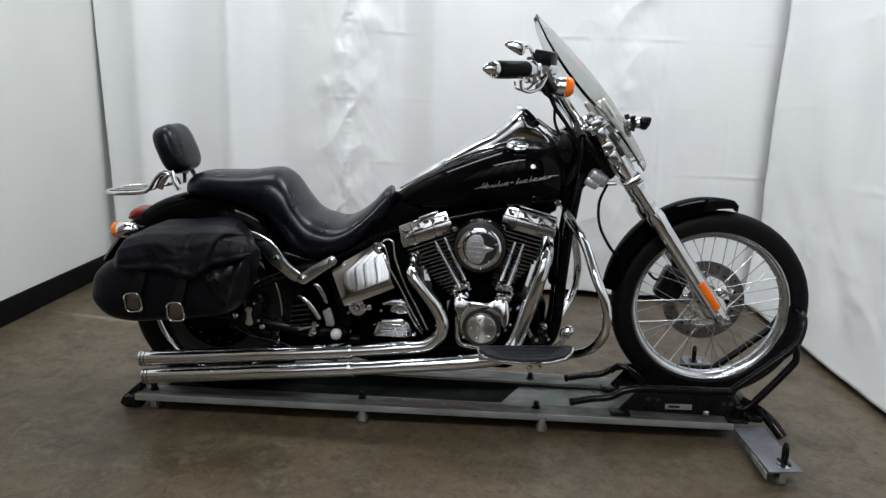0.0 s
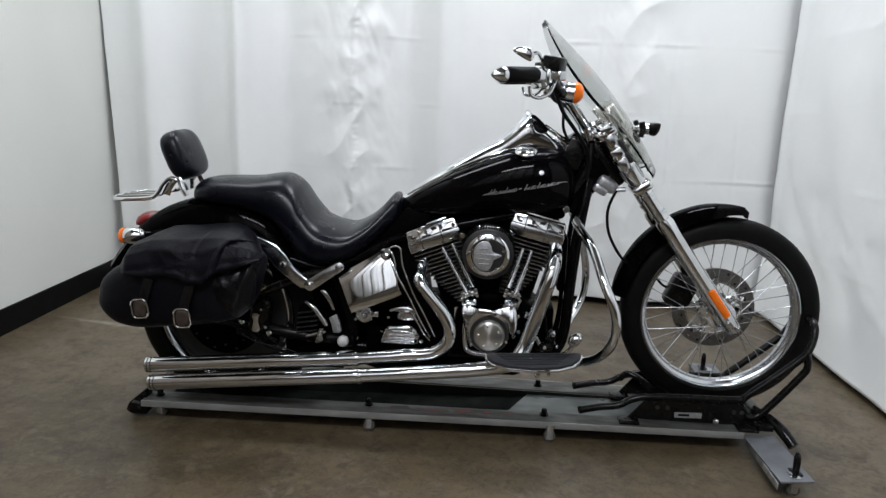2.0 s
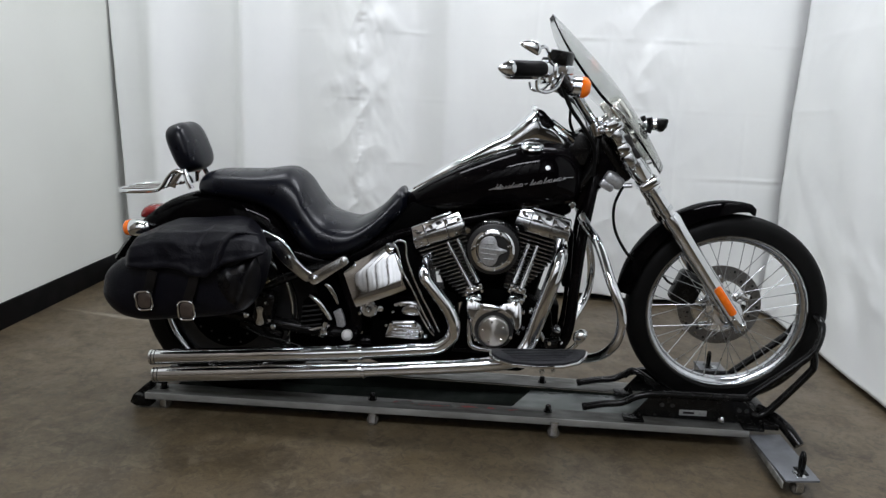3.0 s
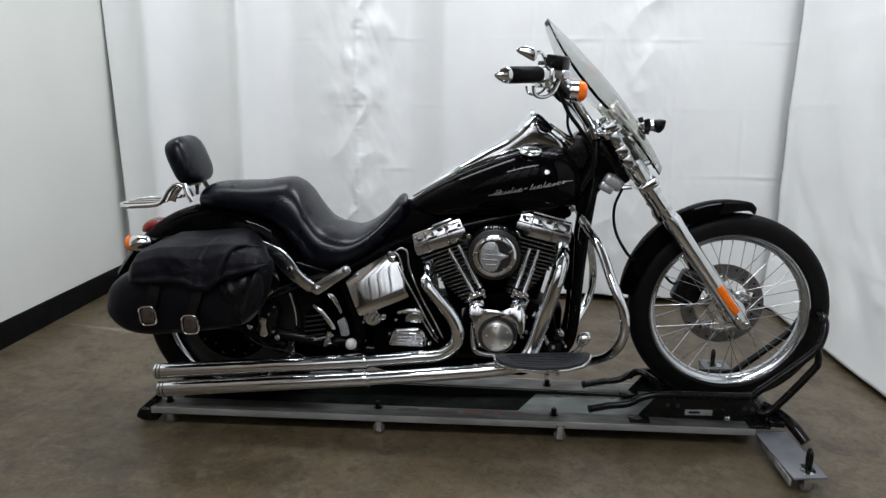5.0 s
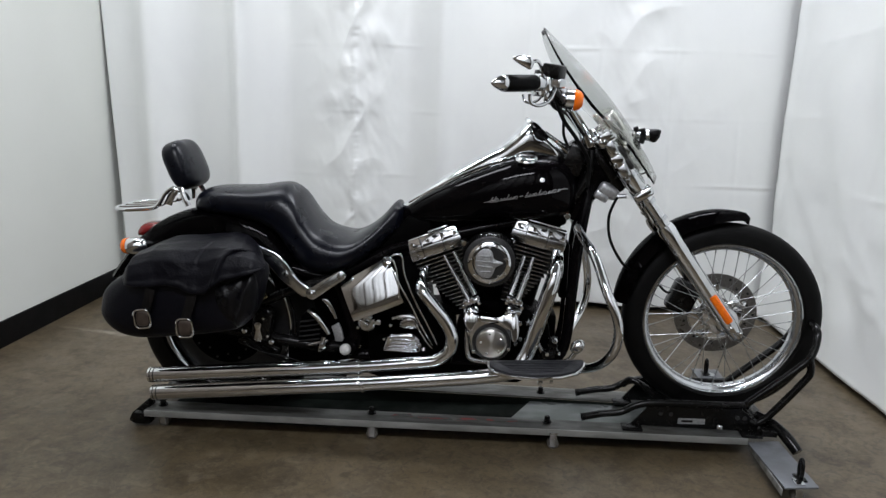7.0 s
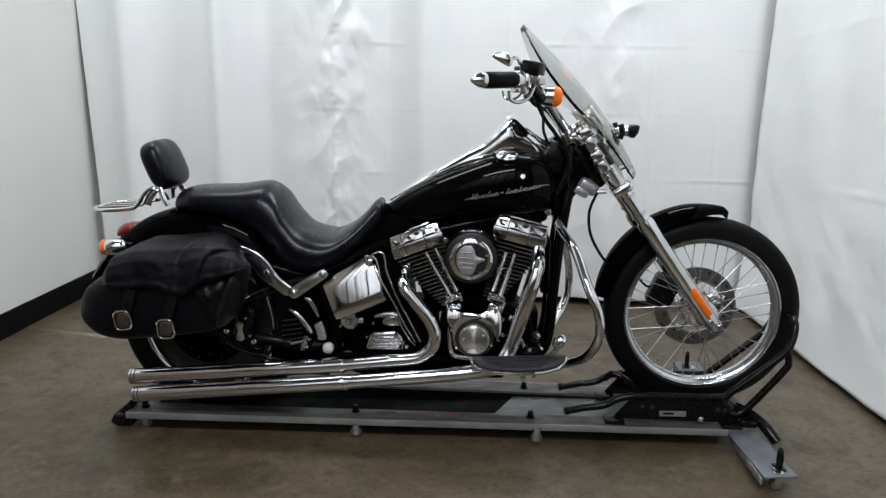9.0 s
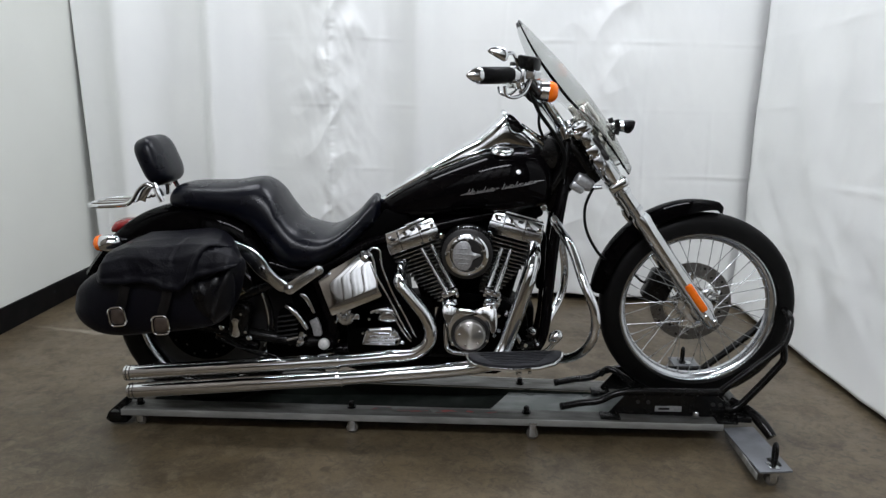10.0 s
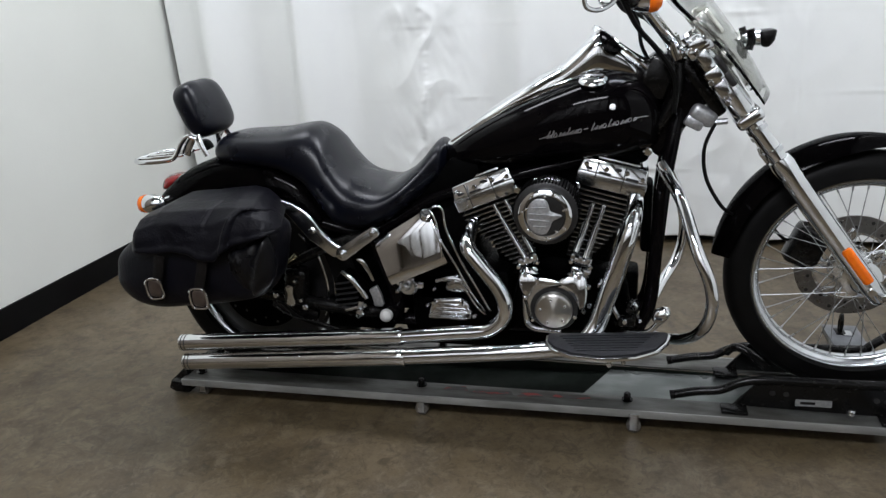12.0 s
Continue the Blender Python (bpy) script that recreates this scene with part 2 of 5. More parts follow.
def spline(pts, n=8, closed=False):
    """Points of a Catmull-Rom curve through pts, n to a span."""
    p = [Vector(q) for q in pts]
    out = []
    k = len(p)
    for i in range(k if closed else k - 1):
        a, b, c, d = (p[(i + j) % k] if closed else p[min(max(i + j, 0), k - 1)] for j in (-1, 0, 1, 2))
        for s in range(n):
            u = s / n
            out.append(0.5 * (2 * b + (c - a) * u + (2 * a - 5 * b + 4 * c - d) * u * u + (3 * b - a - 3 * c + d) * u ** 3))
    if not closed:
        out.append(p[-1])
    return out


def tube(pts, r, segs=14, n=8, closed=False, straight=False, flat=1.0, caps=True):
    """A round tube along pts; r: one radius, or one for each given point."""
    path = [Vector(q) for q in pts] if straight else spline(pts, n, closed)
    k = len(path)
    if isinstance(r, (int, float)):
        rad = [r] * k
    else:
        rad = list(np.interp(np.linspace(0, len(r) - 1, k), range(len(r)), r))
    bm = bmesh.new()
    rings, up = [], None
    for i, q in enumerate(path):
        if closed:
            d = path[(i + 1) % k] - path[i - 1]
        else:
            d = path[min(i + 1, k - 1)] - path[max(i - 1, 0)]
        d.normalize()
        if up is None:
            up = d.orthogonal().normalized() if abs(d.y) > 0.9 else (Vector((0, 1, 0)) - d * d.y).normalized()
        up = (up - d * up.dot(d)).normalized()
        side = d.cross(up)
        rings.append([bm.verts.new(q + (up * math.cos(a) * flat + side * math.sin(a)) * rad[i]) for a in (2 * math.pi * j / segs for j in range(segs))])
    for i in range(k if closed else k - 1):
        a, b = rings[i], rings[(i + 1) % k]
        for j in range(segs):
            bm.faces.new((a[j], a[(j + 1) % segs], b[(j + 1) % segs], b[j]))
    if caps and not closed:
        bm.faces.new(rings[0][::-1])
        bm.faces.new(rings[-1])
    return bm


def lathe(profile, at, axis=(0, 1, 0), segs=32, closed=False):
    """Turns (along, radius) pairs about an axis through at."""
    ax = Vector(axis).normalized()
    u = ax.orthogonal().normalized()
    w = ax.cross(u)
    at = Vector(at)
    bm = bmesh.new()
    rings = []
    for h, r in profile:
        if r < 1e-6:
            rings.append([bm.verts.new(at + ax * h)])
        else:
            rings.append([bm.verts.new(at + ax * h + (u * math.cos(t) + w * math.sin(t)) * r) for t in (2 * math.pi * j / segs for j in range(segs))])
    for i in range(len(rings) if closed else len(rings) - 1):
        a, b = rings[i], rings[(i + 1) % len(rings)]
        for j in range(segs):
            q = [a[j % len(a)], a[(j + 1) % segs % len(a)], b[(j + 1) % segs % len(b)], b[j % len(b)]]
            q = list(dict.fromkeys(q))
            if len(q) > 2:
                bm.faces.new(q)
    return bm


def box(cx, cy, cz, sx, sy, sz, bevel=0.004, turn=(0, 0, 0), segs=2):
    bm = bmesh.new()
    bmesh.ops.create_cube(bm, size=1)
    bmesh.ops.transform(bm, matrix=pose(cx, cy, cz, *turn) @ Matrix.Diagonal((sx, sy, sz, 1)), verts=bm.verts)
    if bevel:
        bmesh.ops.bevel(bm, geom=bm.edges[:], offset=min(bevel, 0.45 * min(sx, sy, sz)), segments=segs, affect="EDGES", profile=0.5)
    return bm


def slab(outline, y0, y1, bevel=0.006, segs=2, axis="y"):
    """A plate of the outline (x, z) between y0 and y1, its edges rounded; axis 'z': outline (x, y) between two heights."""
    bm = bmesh.new()
    def place(a, b, h):
        return (a, h, b) if axis == "y" else (a, b, h)
    lo = [bm.verts.new(place(a, b, y0)) for a, b in outline]
    hi = [bm.verts.new(place(a, b, y1)) for a, b in outline]
    k = len(outline)
    bm.faces.new(lo)
    bm.faces.new(hi[::-1])
    for i in range(k):
        bm.faces.new((lo[i], hi[i], hi[(i + 1) % k], lo[(i + 1) % k]))
    bmesh.ops.recalc_face_normals(bm, faces=bm.faces[:])
    if bevel:
        rim = [e for e in bm.edges if e.calc_face_angle(0) > 0.5]
        bmesh.ops.bevel(bm, geom=rim, offset=bevel, segments=segs, affect="EDGES", profile=0.5)
    return bm


def smooth_outline(pts, n=5):
    return [(p.x, p.y) for p in spline([(a, b, 0) for a, b in pts], n, True)]


def pillow(outline, mid_y, half, rings=6, power=2.2, lean=None, flat=0.0):
    """A stuffed form: the outline (x, z) at mid_y, swelling to half on both sides towards its middle."""
    k = len(outline)
    c = Vector((sum(a for a, _ in outline) / k, sum(b for _, b in outline) / k))
    bm = bmesh.new()
    levels = []
    for side in (-1, 1):
        for i in range(rings + 1):
            if side == 1 and i == 0:
                continue
            s = i / rings
            levels.append((side, s))
    made = {}
    for side, s in levels:
        grow = (1 - s ** power) ** (1 / power) if s < 1 else 0
        keep = flat + (1 - flat) * grow
        ring = []
        for a, b in outline:
            q = c + (Vector((a, b)) - c) * keep
            y = mid_y + side * half * s
            if lean:
                y += lean(q.x, q.y)
            ring.append(bm.verts.new((q.x, y, q.y)))
        made[(side, round(s * rings))] = ring
    for side in (-1, 1):
        for i in range(rings):
            a = made[(-1, 0)] if i == 0 else made[(side, i)]
            b = made[(side, i + 1)]
            for j in range(k):
                bm.faces.new((a[j], a[(j + 1) % k], b[(j + 1) % k], b[j]))
        bm.faces.new(made[(side, rings)])
    bmesh.ops.remove_doubles(bm, verts=bm.verts[:], dist=1e-5)
    return bm


def loft(stations, segs=28, power=2.5, cy=0.0, cap=True):
    """A body along x: stations (x, z_low, z_high, half_width[, power]); superelliptic sections."""
    bm = bmesh.new()
    pts = spline([(s[0], s[1], s[2]) for s in stations], 5)
    wid = spline([(s[0], s[3], 0) for s in stations], 5)
    rings = []
    for p, w in zip(pts, wid):
        x, lo, hi, hw = p.x, p.y, p.z, max(w.y, 0.002)
        zc, zh = (lo + hi) / 2, max((hi - lo) / 2, 0.002)
        ring = []
        for j in range(segs):
            a = 2 * math.pi * j / segs
            ca, sa = math.cos(a), math.sin(a)
            ring.append(bm.verts.new((x, cy + hw * math.copysign(abs(ca) ** (2 / power), ca), zc + zh * math.copysign(abs(sa) ** (2 / power), sa))))
        rings.append(ring)
    for a, b in zip(rings, rings[1:]):
        for j in range(segs):
            bm.faces.new((a[j], a[(j + 1) % segs], b[(j + 1) % segs], b[j]))
    if cap:
        bm.faces.new(rings[0][::-1])
        bm.faces.new(rings[-1])
    return bm


def blob(rx, ry, rz, e=0.6, nu=28, nv=18):
    """A rounded cushion: a superellipsoid of the half sizes rx, ry, rz."""
    bm = bmesh.new()
    p = lambda c: math.copysign(abs(c) ** e, c)
    rings = []
    for i in range(1, nv):
        b = -math.pi / 2 + math.pi * i / nv
        rings.append([bm.verts.new((rx * p(math.cos(b)) * p(math.cos(a)), ry * p(math.cos(b)) * p(math.sin(a)), rz * p(math.sin(b)))) for a in (2 * math.pi * j / nu for j in range(nu))])
    for a, b in zip(rings, rings[1:]):
        for j in range(nu):
            bm.faces.new((a[j], a[(j + 1) % nu], b[(j + 1) % nu], b[j]))
    bm.faces.new(rings[0][::-1])
    bm.faces.new(rings[-1])
    return bm


def bolt(at, r=0.007, h=0.008, axis=(0, -1, 0), segs=8):
    return lathe([(0, r), (h * 0.7, r), (h, r * 0.7), (h, 0)], at, axis, segs)


# ---------- the room ----------
def grid_sheet(nu, nv, place):
    vs, fs = [], []
    for i in range(nu + 1):
        for j in range(nv + 1):
            vs.append(place(i / nu, j / nv))
    for i in range(nu):
        for j in range(nv):
            a = i * (nv + 1) + j
            fs.append((a, a + nv + 1, a + nv + 2, a + 1))
    me = bpy.data.meshes.new("sheet")
    me.from_pydata(vs, [], fs)
    me.polygons.foreach_set("use_smooth", [True] * len(fs))
    return me


def sheet_object(name, me, mat):
    me.materials.append(M[mat])
    return new(name, me)


fl = sheet_object("floor", grid_sheet(8, 8, lambda u, v: (-2.3 + 7.0 * u, -4.6 + 6.4 * v, 0)), "concrete")
tagged(fl, "brown-grey sealed concrete floor with stains and scuffs", "floor", kind="structure")

wl = put("wall_left", box(-2.188, 0.30, 2.1, 0.1, 2.62, 4.2, 0.002, (0, 0, 0.8)), "wall_paint", False)
tagged(wl, "plain off-white painted wall", "wall", kind="structure")
# added out of view, brown so the mufflers mirror no white
wd = put("wall_side", box(-2.168, -2.75, 2.1, 0.1, 3.48, 4.2, 0.002), "brown_wall", False)
tagged(wd, "unseen plain wall, brown to dim what the chrome mirrors", "wall", kind="structure")
wb = put("wall_back", box(1.0, 1.66, 2.1, 6.6, 0.1, 4.2, 0.002), "wall_grey", False)
tagged(wb, "pale grey painted wall behind the curtain", "wall", kind="structure")
# out of view, its dark grey chosen for the reflections
wr = put("wall_right", box(4.2, -1.44, 2.1, 0.1, 6.3, 4.2, 0.002), "dark_wall", False)
tagged(wr, "unseen plain wall, dark grey to keep reflections down", "wall", kind="structure")
# unseen too, brown for the low band mirrored in chrome
wf = put("wall_front", box(1.0, -4.45, 2.1, 6.6, 0.1, 4.2, 0.002), "brown_wall", False)
tagged(wf, "unseen plain wall, brown to dim what the chrome mirrors", "wall", kind="structure")
ce = put("ceiling", box(1.0, -1.5, 4.25, 6.8, 6.6, 0.1, 0.002), "ceiling", False)
tagged(ce, "plain grey ceiling", "ceiling", kind="structure")
bb = put("baseboard", join(box(-2.132, 0.30, 0.061, 0.012, 2.60, 0.122, 0.003, (0, 0, 0.8)), box(-2.112, -2.72, 0.061, 0.012, 3.40, 0.122, 0.003), box(-0.2, 1.603, 0.061, 3.86, 0.012, 0.122, 0.003)), "base_rubber", False)
tagged(bb, "black rubber baseboard along the wall", "baseboard", kind="structure")


def bell(x, c, w):
    return math.exp(-((x - c) / w) ** 2)


DRAPES = ((-0.62, 1.62, -0.47, 1.43, 0.016, 0.10), (-0.60, 1.92, -0.50, 1.76, 0.010, 0.08), (-0.94, 1.55, -0.90, 1.40, -0.007, 0.05),
          (-0.83, 1.20, -0.80, 1.10, 0.010, 0.06), (-0.60, 1.28, -0.52, 1.12, 0.009, 0.08), (-0.66, 1.06, -0.56, 0.88, 0.012, 0.08),
          (-0.24, 1.90, -0.19, 1.76, 0.007, 0.05), (-0.80, 1.48, -0.73, 1.36, -0.006, 0.05), (0.74, 1.32, 0.86, 1.14, 0.007, 0.08))


def back_curtain(u, v):
    z = 0.035 + 3.3 * v
    x = -2.100 + 3.785 * u - 0.035 * (z - 0.3) * max(0, 1 - 12 * u)
    y = 1.52
    y -= 0.085 * bell(x, -1.86, 0.09) - 0.062 * bell(x, -1.60, 0.15) + 0.115 * bell(x, -1.34, 0.068) - 0.058 * bell(x, -1.11, 0.11)
    y -= 0.055 * bell(x, -0.74, 0.15) - 0.04 * bell(x, -0.42, 0.1) + 0.060 * bell(x, -0.22, 0.08) + 0.022 * bell(x, 0.45, 0.22) + 0.035 * bell(x, 0.86, 0.14)
    y += 0.035 * bell(x, 1.66, 0.10) + 0.010 * math.sin(2.1 * x + 0.4) * math.cos(1.1 * z)
    # puckers where the sheet is gathered, creases where it was folded
    g = bell(x, -0.68, 0.17) + 0.50 * bell(x, 0.80, 0.18) + 0.13
    p = Vector((x * 7.0 + z * 2.0, 3.1, z * 3.6))
    y += 0.009 * g * noise.fractal(p, 0.9, 2.1, 3) + 0.025 * g * abs(noise.noise(Vector((x * 5.0 - z * 3.2, 1.7, z * 3.4 + x * 2.0))))
    p2 = Vector((x * 17 - z * 9, 7.7, z * 15))
    y += 0.0022 * g * noise.noise(p2)
    for k in range(8):
        zc = 0.377 + 0.355 * k + 0.012 * noise.noise(Vector((x * 2.3, k * 5.0, 0)))
        s = (0.10 + max(0, noise.noise(Vector((x * 3.4, k * 3.3, 9))) + 0.05)) * (0.25 + 0.75 * min(1, max(0, (x + 1.2) / 0.4))) * (1 + 0.9 * min(1, max(0, (x - 0.2) / 0.3)))
        y -= 0.0021 * s * bell(z, zc, 0.010) - 0.0014 * s * bell(z, zc - 0.020, 0.014)
    # slanting drapes and the gathered seam between them
    for xa, za, xb, zb, deep, wide in DRAPES:
        dx, dz = xb - xa, zb - za
        ln = math.hypot(dx, dz)
        along = ((x - xa) * dx + (z - za) * dz) / ln / ln
        if -0.3 < along < 1.3:
            off = ((x - xa) * dz - (z - za) * dx) / ln
            lip = 1 / (1 + math.exp(max(-40, min(40, -off / 0.012))))
            y -= deep * lip * math.exp(-max(0.0, off) / wide) * bell(along, 0.5, 0.36)
    y += 0.0040 * bell(x, -0.705 + 0.010 * math.sin(z * 9), 0.020) * noise.noise(Vector((x * 26, 1.3, z * 48)))
    y -= 0.005 * bell(x, -0.705, 0.016)
    for xc in (0.24, 0.63, 1.02, 1.38):
        y -= 0.0022 * bell(x, xc + 0.01 * math.sin(4 * z), 0.012) * max(0, noise.noise(Vector((xc * 9, 2.0, z * 2.1))) + 0.35)
    z += 0.012 * noise.noise(Vector((x * 2.5, 0, 4))) * (1 - v) ** 6
    return (x, y, z)


def right_curtain(u, v):
    s = 3.6 * u
    z = 0.028 + 3.3 * v
    x, y = 1.615 + 0.055 * s, 1.50 - s
    x += 0.018 * math.sin(3.3 * s + 0.6) * (0.5 + 0.5 * v) + 0.012 * noise.noise(Vector((s * 4, 1.0, z * 1.3)))
    x += 0.004 * abs(noise.noise(Vector((s * 5 - z * 3, 2.2, z * 3 + s * 2)))) + 0.007 * noise.fractal(Vector((s * 4 + z * 3, 5.0, z * 3.5)), 0.9, 2.1, 3) * (0.3 + bell(z, 0.45, 0.3))
    for k in range(8):
        zc = 0.40 + 0.355 * k + 0.05 * s
        x -= 0.004 * bell(z, zc, 0.011) * max(0, noise.noise(Vector((s * 2, k * 3.3, 2))) + 0.4)
    x -= 0.016 * bell(s, 0.0, 0.05) + 0.055 * math.exp(-z / 0.35)
    z += 0.02 * noise.noise(Vector((s * 3.0, 0, 8))) * (1 - v) ** 6
    return (x, y, z)


def curtain(name, fn, nu, nv, label, mat="curtain"):
    ob = sheet_object(name, grid_sheet(nu, nv, fn), mat)
    md = ob.modifiers.new("thickness", "SOLIDIFY")
    md.thickness = 0.0015
    return tagged(ob, label, "curtain", "photo booth curtains")


curtain("curtain", back_curtain, 600, 500, "creased white fabric curtain hung across the back wall")
curtain("curtain", right_curtain, 260, 240, "white fabric side curtain hanging just above the floor")
# unseen panels added so the chrome mirrors white with dark gaps
for x0, x1 in ((-2.05, -1.42), (-1.34, -0.94), (-0.86, -0.32), (-0.22, 0.40), (0.48, 0.95), (1.10, 1.75), (1.90, 2.6)):
    def front_reflector(u, v, x0=x0, x1=x1):
        x = x0 + (x1 - x0) * u
        return (x, -3.85 + 0.05 * math.sin(9 * x) + 0.02 * math.sin(23 * x), 1.15 + 3.045 * v)
    curtain("curtain", front_reflector, 60, 8, "unseen white fabric panel, added for the chrome to mirror", "reflector_cloth")


# ---------- the dolly under the motorcycle ----------
dolly = thing("motorcycle_dolly", "worn grey steel wheel-chock dolly on small casters", "dolly")


def leaning(bm, mid_z, k):
    """Leans a form back by k for each metre of height."""
    for vt in bm.verts:
        vt.co.y += k * (vt.co.z - mid_z)
    return bm


def rail(outer, inner):
    """A folded sheet rail: flat top, a lip turned down on its outer side. Ends as (x, y); the near rail's are slanted
    to fit the camera's view.
    """
    (ox0, oy0), (ox1, oy1) = outer
    (ix0, iy0), (ix1, iy1) = inner
    s = -1 if oy0 < iy0 else 1
    ob = part("rail", slab([outer[0], outer[1], inner[1], inner[0]], 0.069, 0.075, 0.0015, axis="z"), "rail_top", dolly, "stained flat steel rail")
    lip = slab([(ox0, oy0 + s * 0.004), (ox1, oy1 + s * 0.004), (ox1, oy1 - s * 0.001), (ox0, oy0 - s * 0.001)], 0.053, 0.0762, 0.0015, axis="z")
    part("lip", lip, "galvanized", ob, "bright steel edge")
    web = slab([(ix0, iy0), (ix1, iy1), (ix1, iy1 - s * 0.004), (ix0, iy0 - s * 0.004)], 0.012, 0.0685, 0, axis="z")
    part("web", web, "tray", ob, "steel web in the channel's shaded colour", False)


rail(((-1.105, -0.237), (0.985, -0.172)), ((-1.105, -0.152), (0.985, -0.098)))
rail(((-1.105, 0.165), (1.06, 0.165)), ((-1.105, 0.075), (1.06, 0.075)))
# shade below the motorcycle is put into the channel's colour
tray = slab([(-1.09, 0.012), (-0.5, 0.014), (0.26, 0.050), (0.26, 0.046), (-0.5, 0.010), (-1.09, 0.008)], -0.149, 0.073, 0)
part("tray", tray, "tray", dolly, "steel channel between the rails, shade under the motorcycle in its colour", False)
# lit part painted bright, its slanted end along the shadow's edge
front_plate = slab([(0.170, -0.112), (1.0, -0.100), (1.0, 0.073), (0.258, 0.073)], 0.0525, 0.0565, 0.001, axis="z")
for vt in front_plate.verts:
    vt.co.z += 0.0102 * (vt.co.x - 0.262)
part("lit_tray_front", front_plate, "bare_steel", dolly, "worn steel plate, lit part of the channel painted bright", False)
for x0, x1, y0 in ((-0.24, -0.16, -0.166), (-0.15, -0.02, -0.172), (-0.01, 0.07, -0.168), (0.09, 0.21, -0.160)):
    part("worn_print", slab([(x0, y0), (x1, y0 + 0.006), (x1 - 0.012, y0 + 0.028), (x0 + 0.014, y0 + 0.020)], 0.0752, 0.0758, 0, axis="z"), "worn_paint", dolly, "worn red and black marking", False)
for bx, by in ((-1.06, -0.185), (-0.31, -0.15), (0.31, -0.137), (0.30, 0.115), (-0.31, 0.12), (1.035, -0.125)):
    part("bolt", lathe([(0, 0.016), (0.004, 0.016), (0.004, 0.010), (0.020, 0.010), (0.024, 0.007), (0.024, 0)], (bx, by, 0.075), (0, 0, 1), 12), "black_metal", dolly)


def caster(x, y):
    w = part("caster", lathe([(-0.013, 0), (-0.013, 0.017), (-0.010, 0.020), (0.010, 0.020), (0.013, 0.017), (0.013, 0)], (x, y, 0.0203), (0, 1, 0), 16), "caster", dolly)
    part("fork", join(box(x, y - 0.017, 0.038, 0.022, 0.004, 0.05, 0.001), box(x, y + 0.017, 0.038, 0.022, 0.004, 0.05, 0.001), box(x, y, 0.063, 0.03, 0.04, 0.006, 0.001)), "dull_chrome", w)


for cx, cy in ((-1.055, -0.19), (-0.30, -0.19), (0.33, -0.18), (-1.05, 0.13), (-0.30, 0.13), (0.33, 0.13), (1.055, -0.42), (1.03, 0.43)):
    caster(cx, cy)

for sgn, y_in, y_out in ((-1, -0.17, -0.458), (1, 0.12, 0.50)):
    leg = part("outrigger", slab([(0.985, y_in), (1.095, y_in + 0.02), (1.108, y_out + 0.015), (1.002, y_out)] if sgn < 0 else [(0.975, y_in), (1.075, y_in), (1.075, y_out), (0.965, y_out)], 0.055, 0.062, 0.0015, axis="z"), "outrigger_steel", dolly, "flat steel outrigger plate")
    yo = y_out - sgn * 0.06
    part("lip", box((0.99 + 1.0) / 2 if sgn < 0 else 0.972, (y_in + y_out) / 2, 0.045, 0.004, abs(y_out - y_in), 0.022, 0.001), "galvanized", leg)
    part("tie_ring", tube([(1.068 if sgn < 0 else 1.01, yo + 0.012 * math.cos(a), 0.094 + 0.032 * math.sin(a)) for a in np.linspace(0, 2 * math.pi, 16, endpoint=False)], 0.006, 10, 2, True), "black_metal", leg, "black tie-down ring")
    part("ring_plate", box(1.068 if sgn < 0 else 1.01, yo, 0.0645, 0.03, 0.045, 0.005, 0.001), "black_metal", leg)

part("end_bar", join(box(-1.125, -0.03, 0.050, 0.040, 0.42, 0.03, 0.006), leaning(slab([(-1.095, 0.098), (-1.105, 0.104), (-1.165, 0.050), (-1.178, 0.022), (-1.155, 0.008), (-1.10, 0.010)], -0.215, -0.165, 0.006), 0.05, 0.0)), "black_metal", dolly, "black end bar")
part("lever", tube([(1.045, -0.06, 0.115), (1.085, -0.11, 0.105), (1.115, -0.16, 0.082), (1.14, -0.20, 0.05)], [0.014, 0.017, 0.02, 0.018], 10), "black_metal", dolly, "black kick lever")
part("cross_bar", box(1.06, -0.01, 0.088, 0.05, 0.30, 0.02, 0.003), "black_metal", dolly)

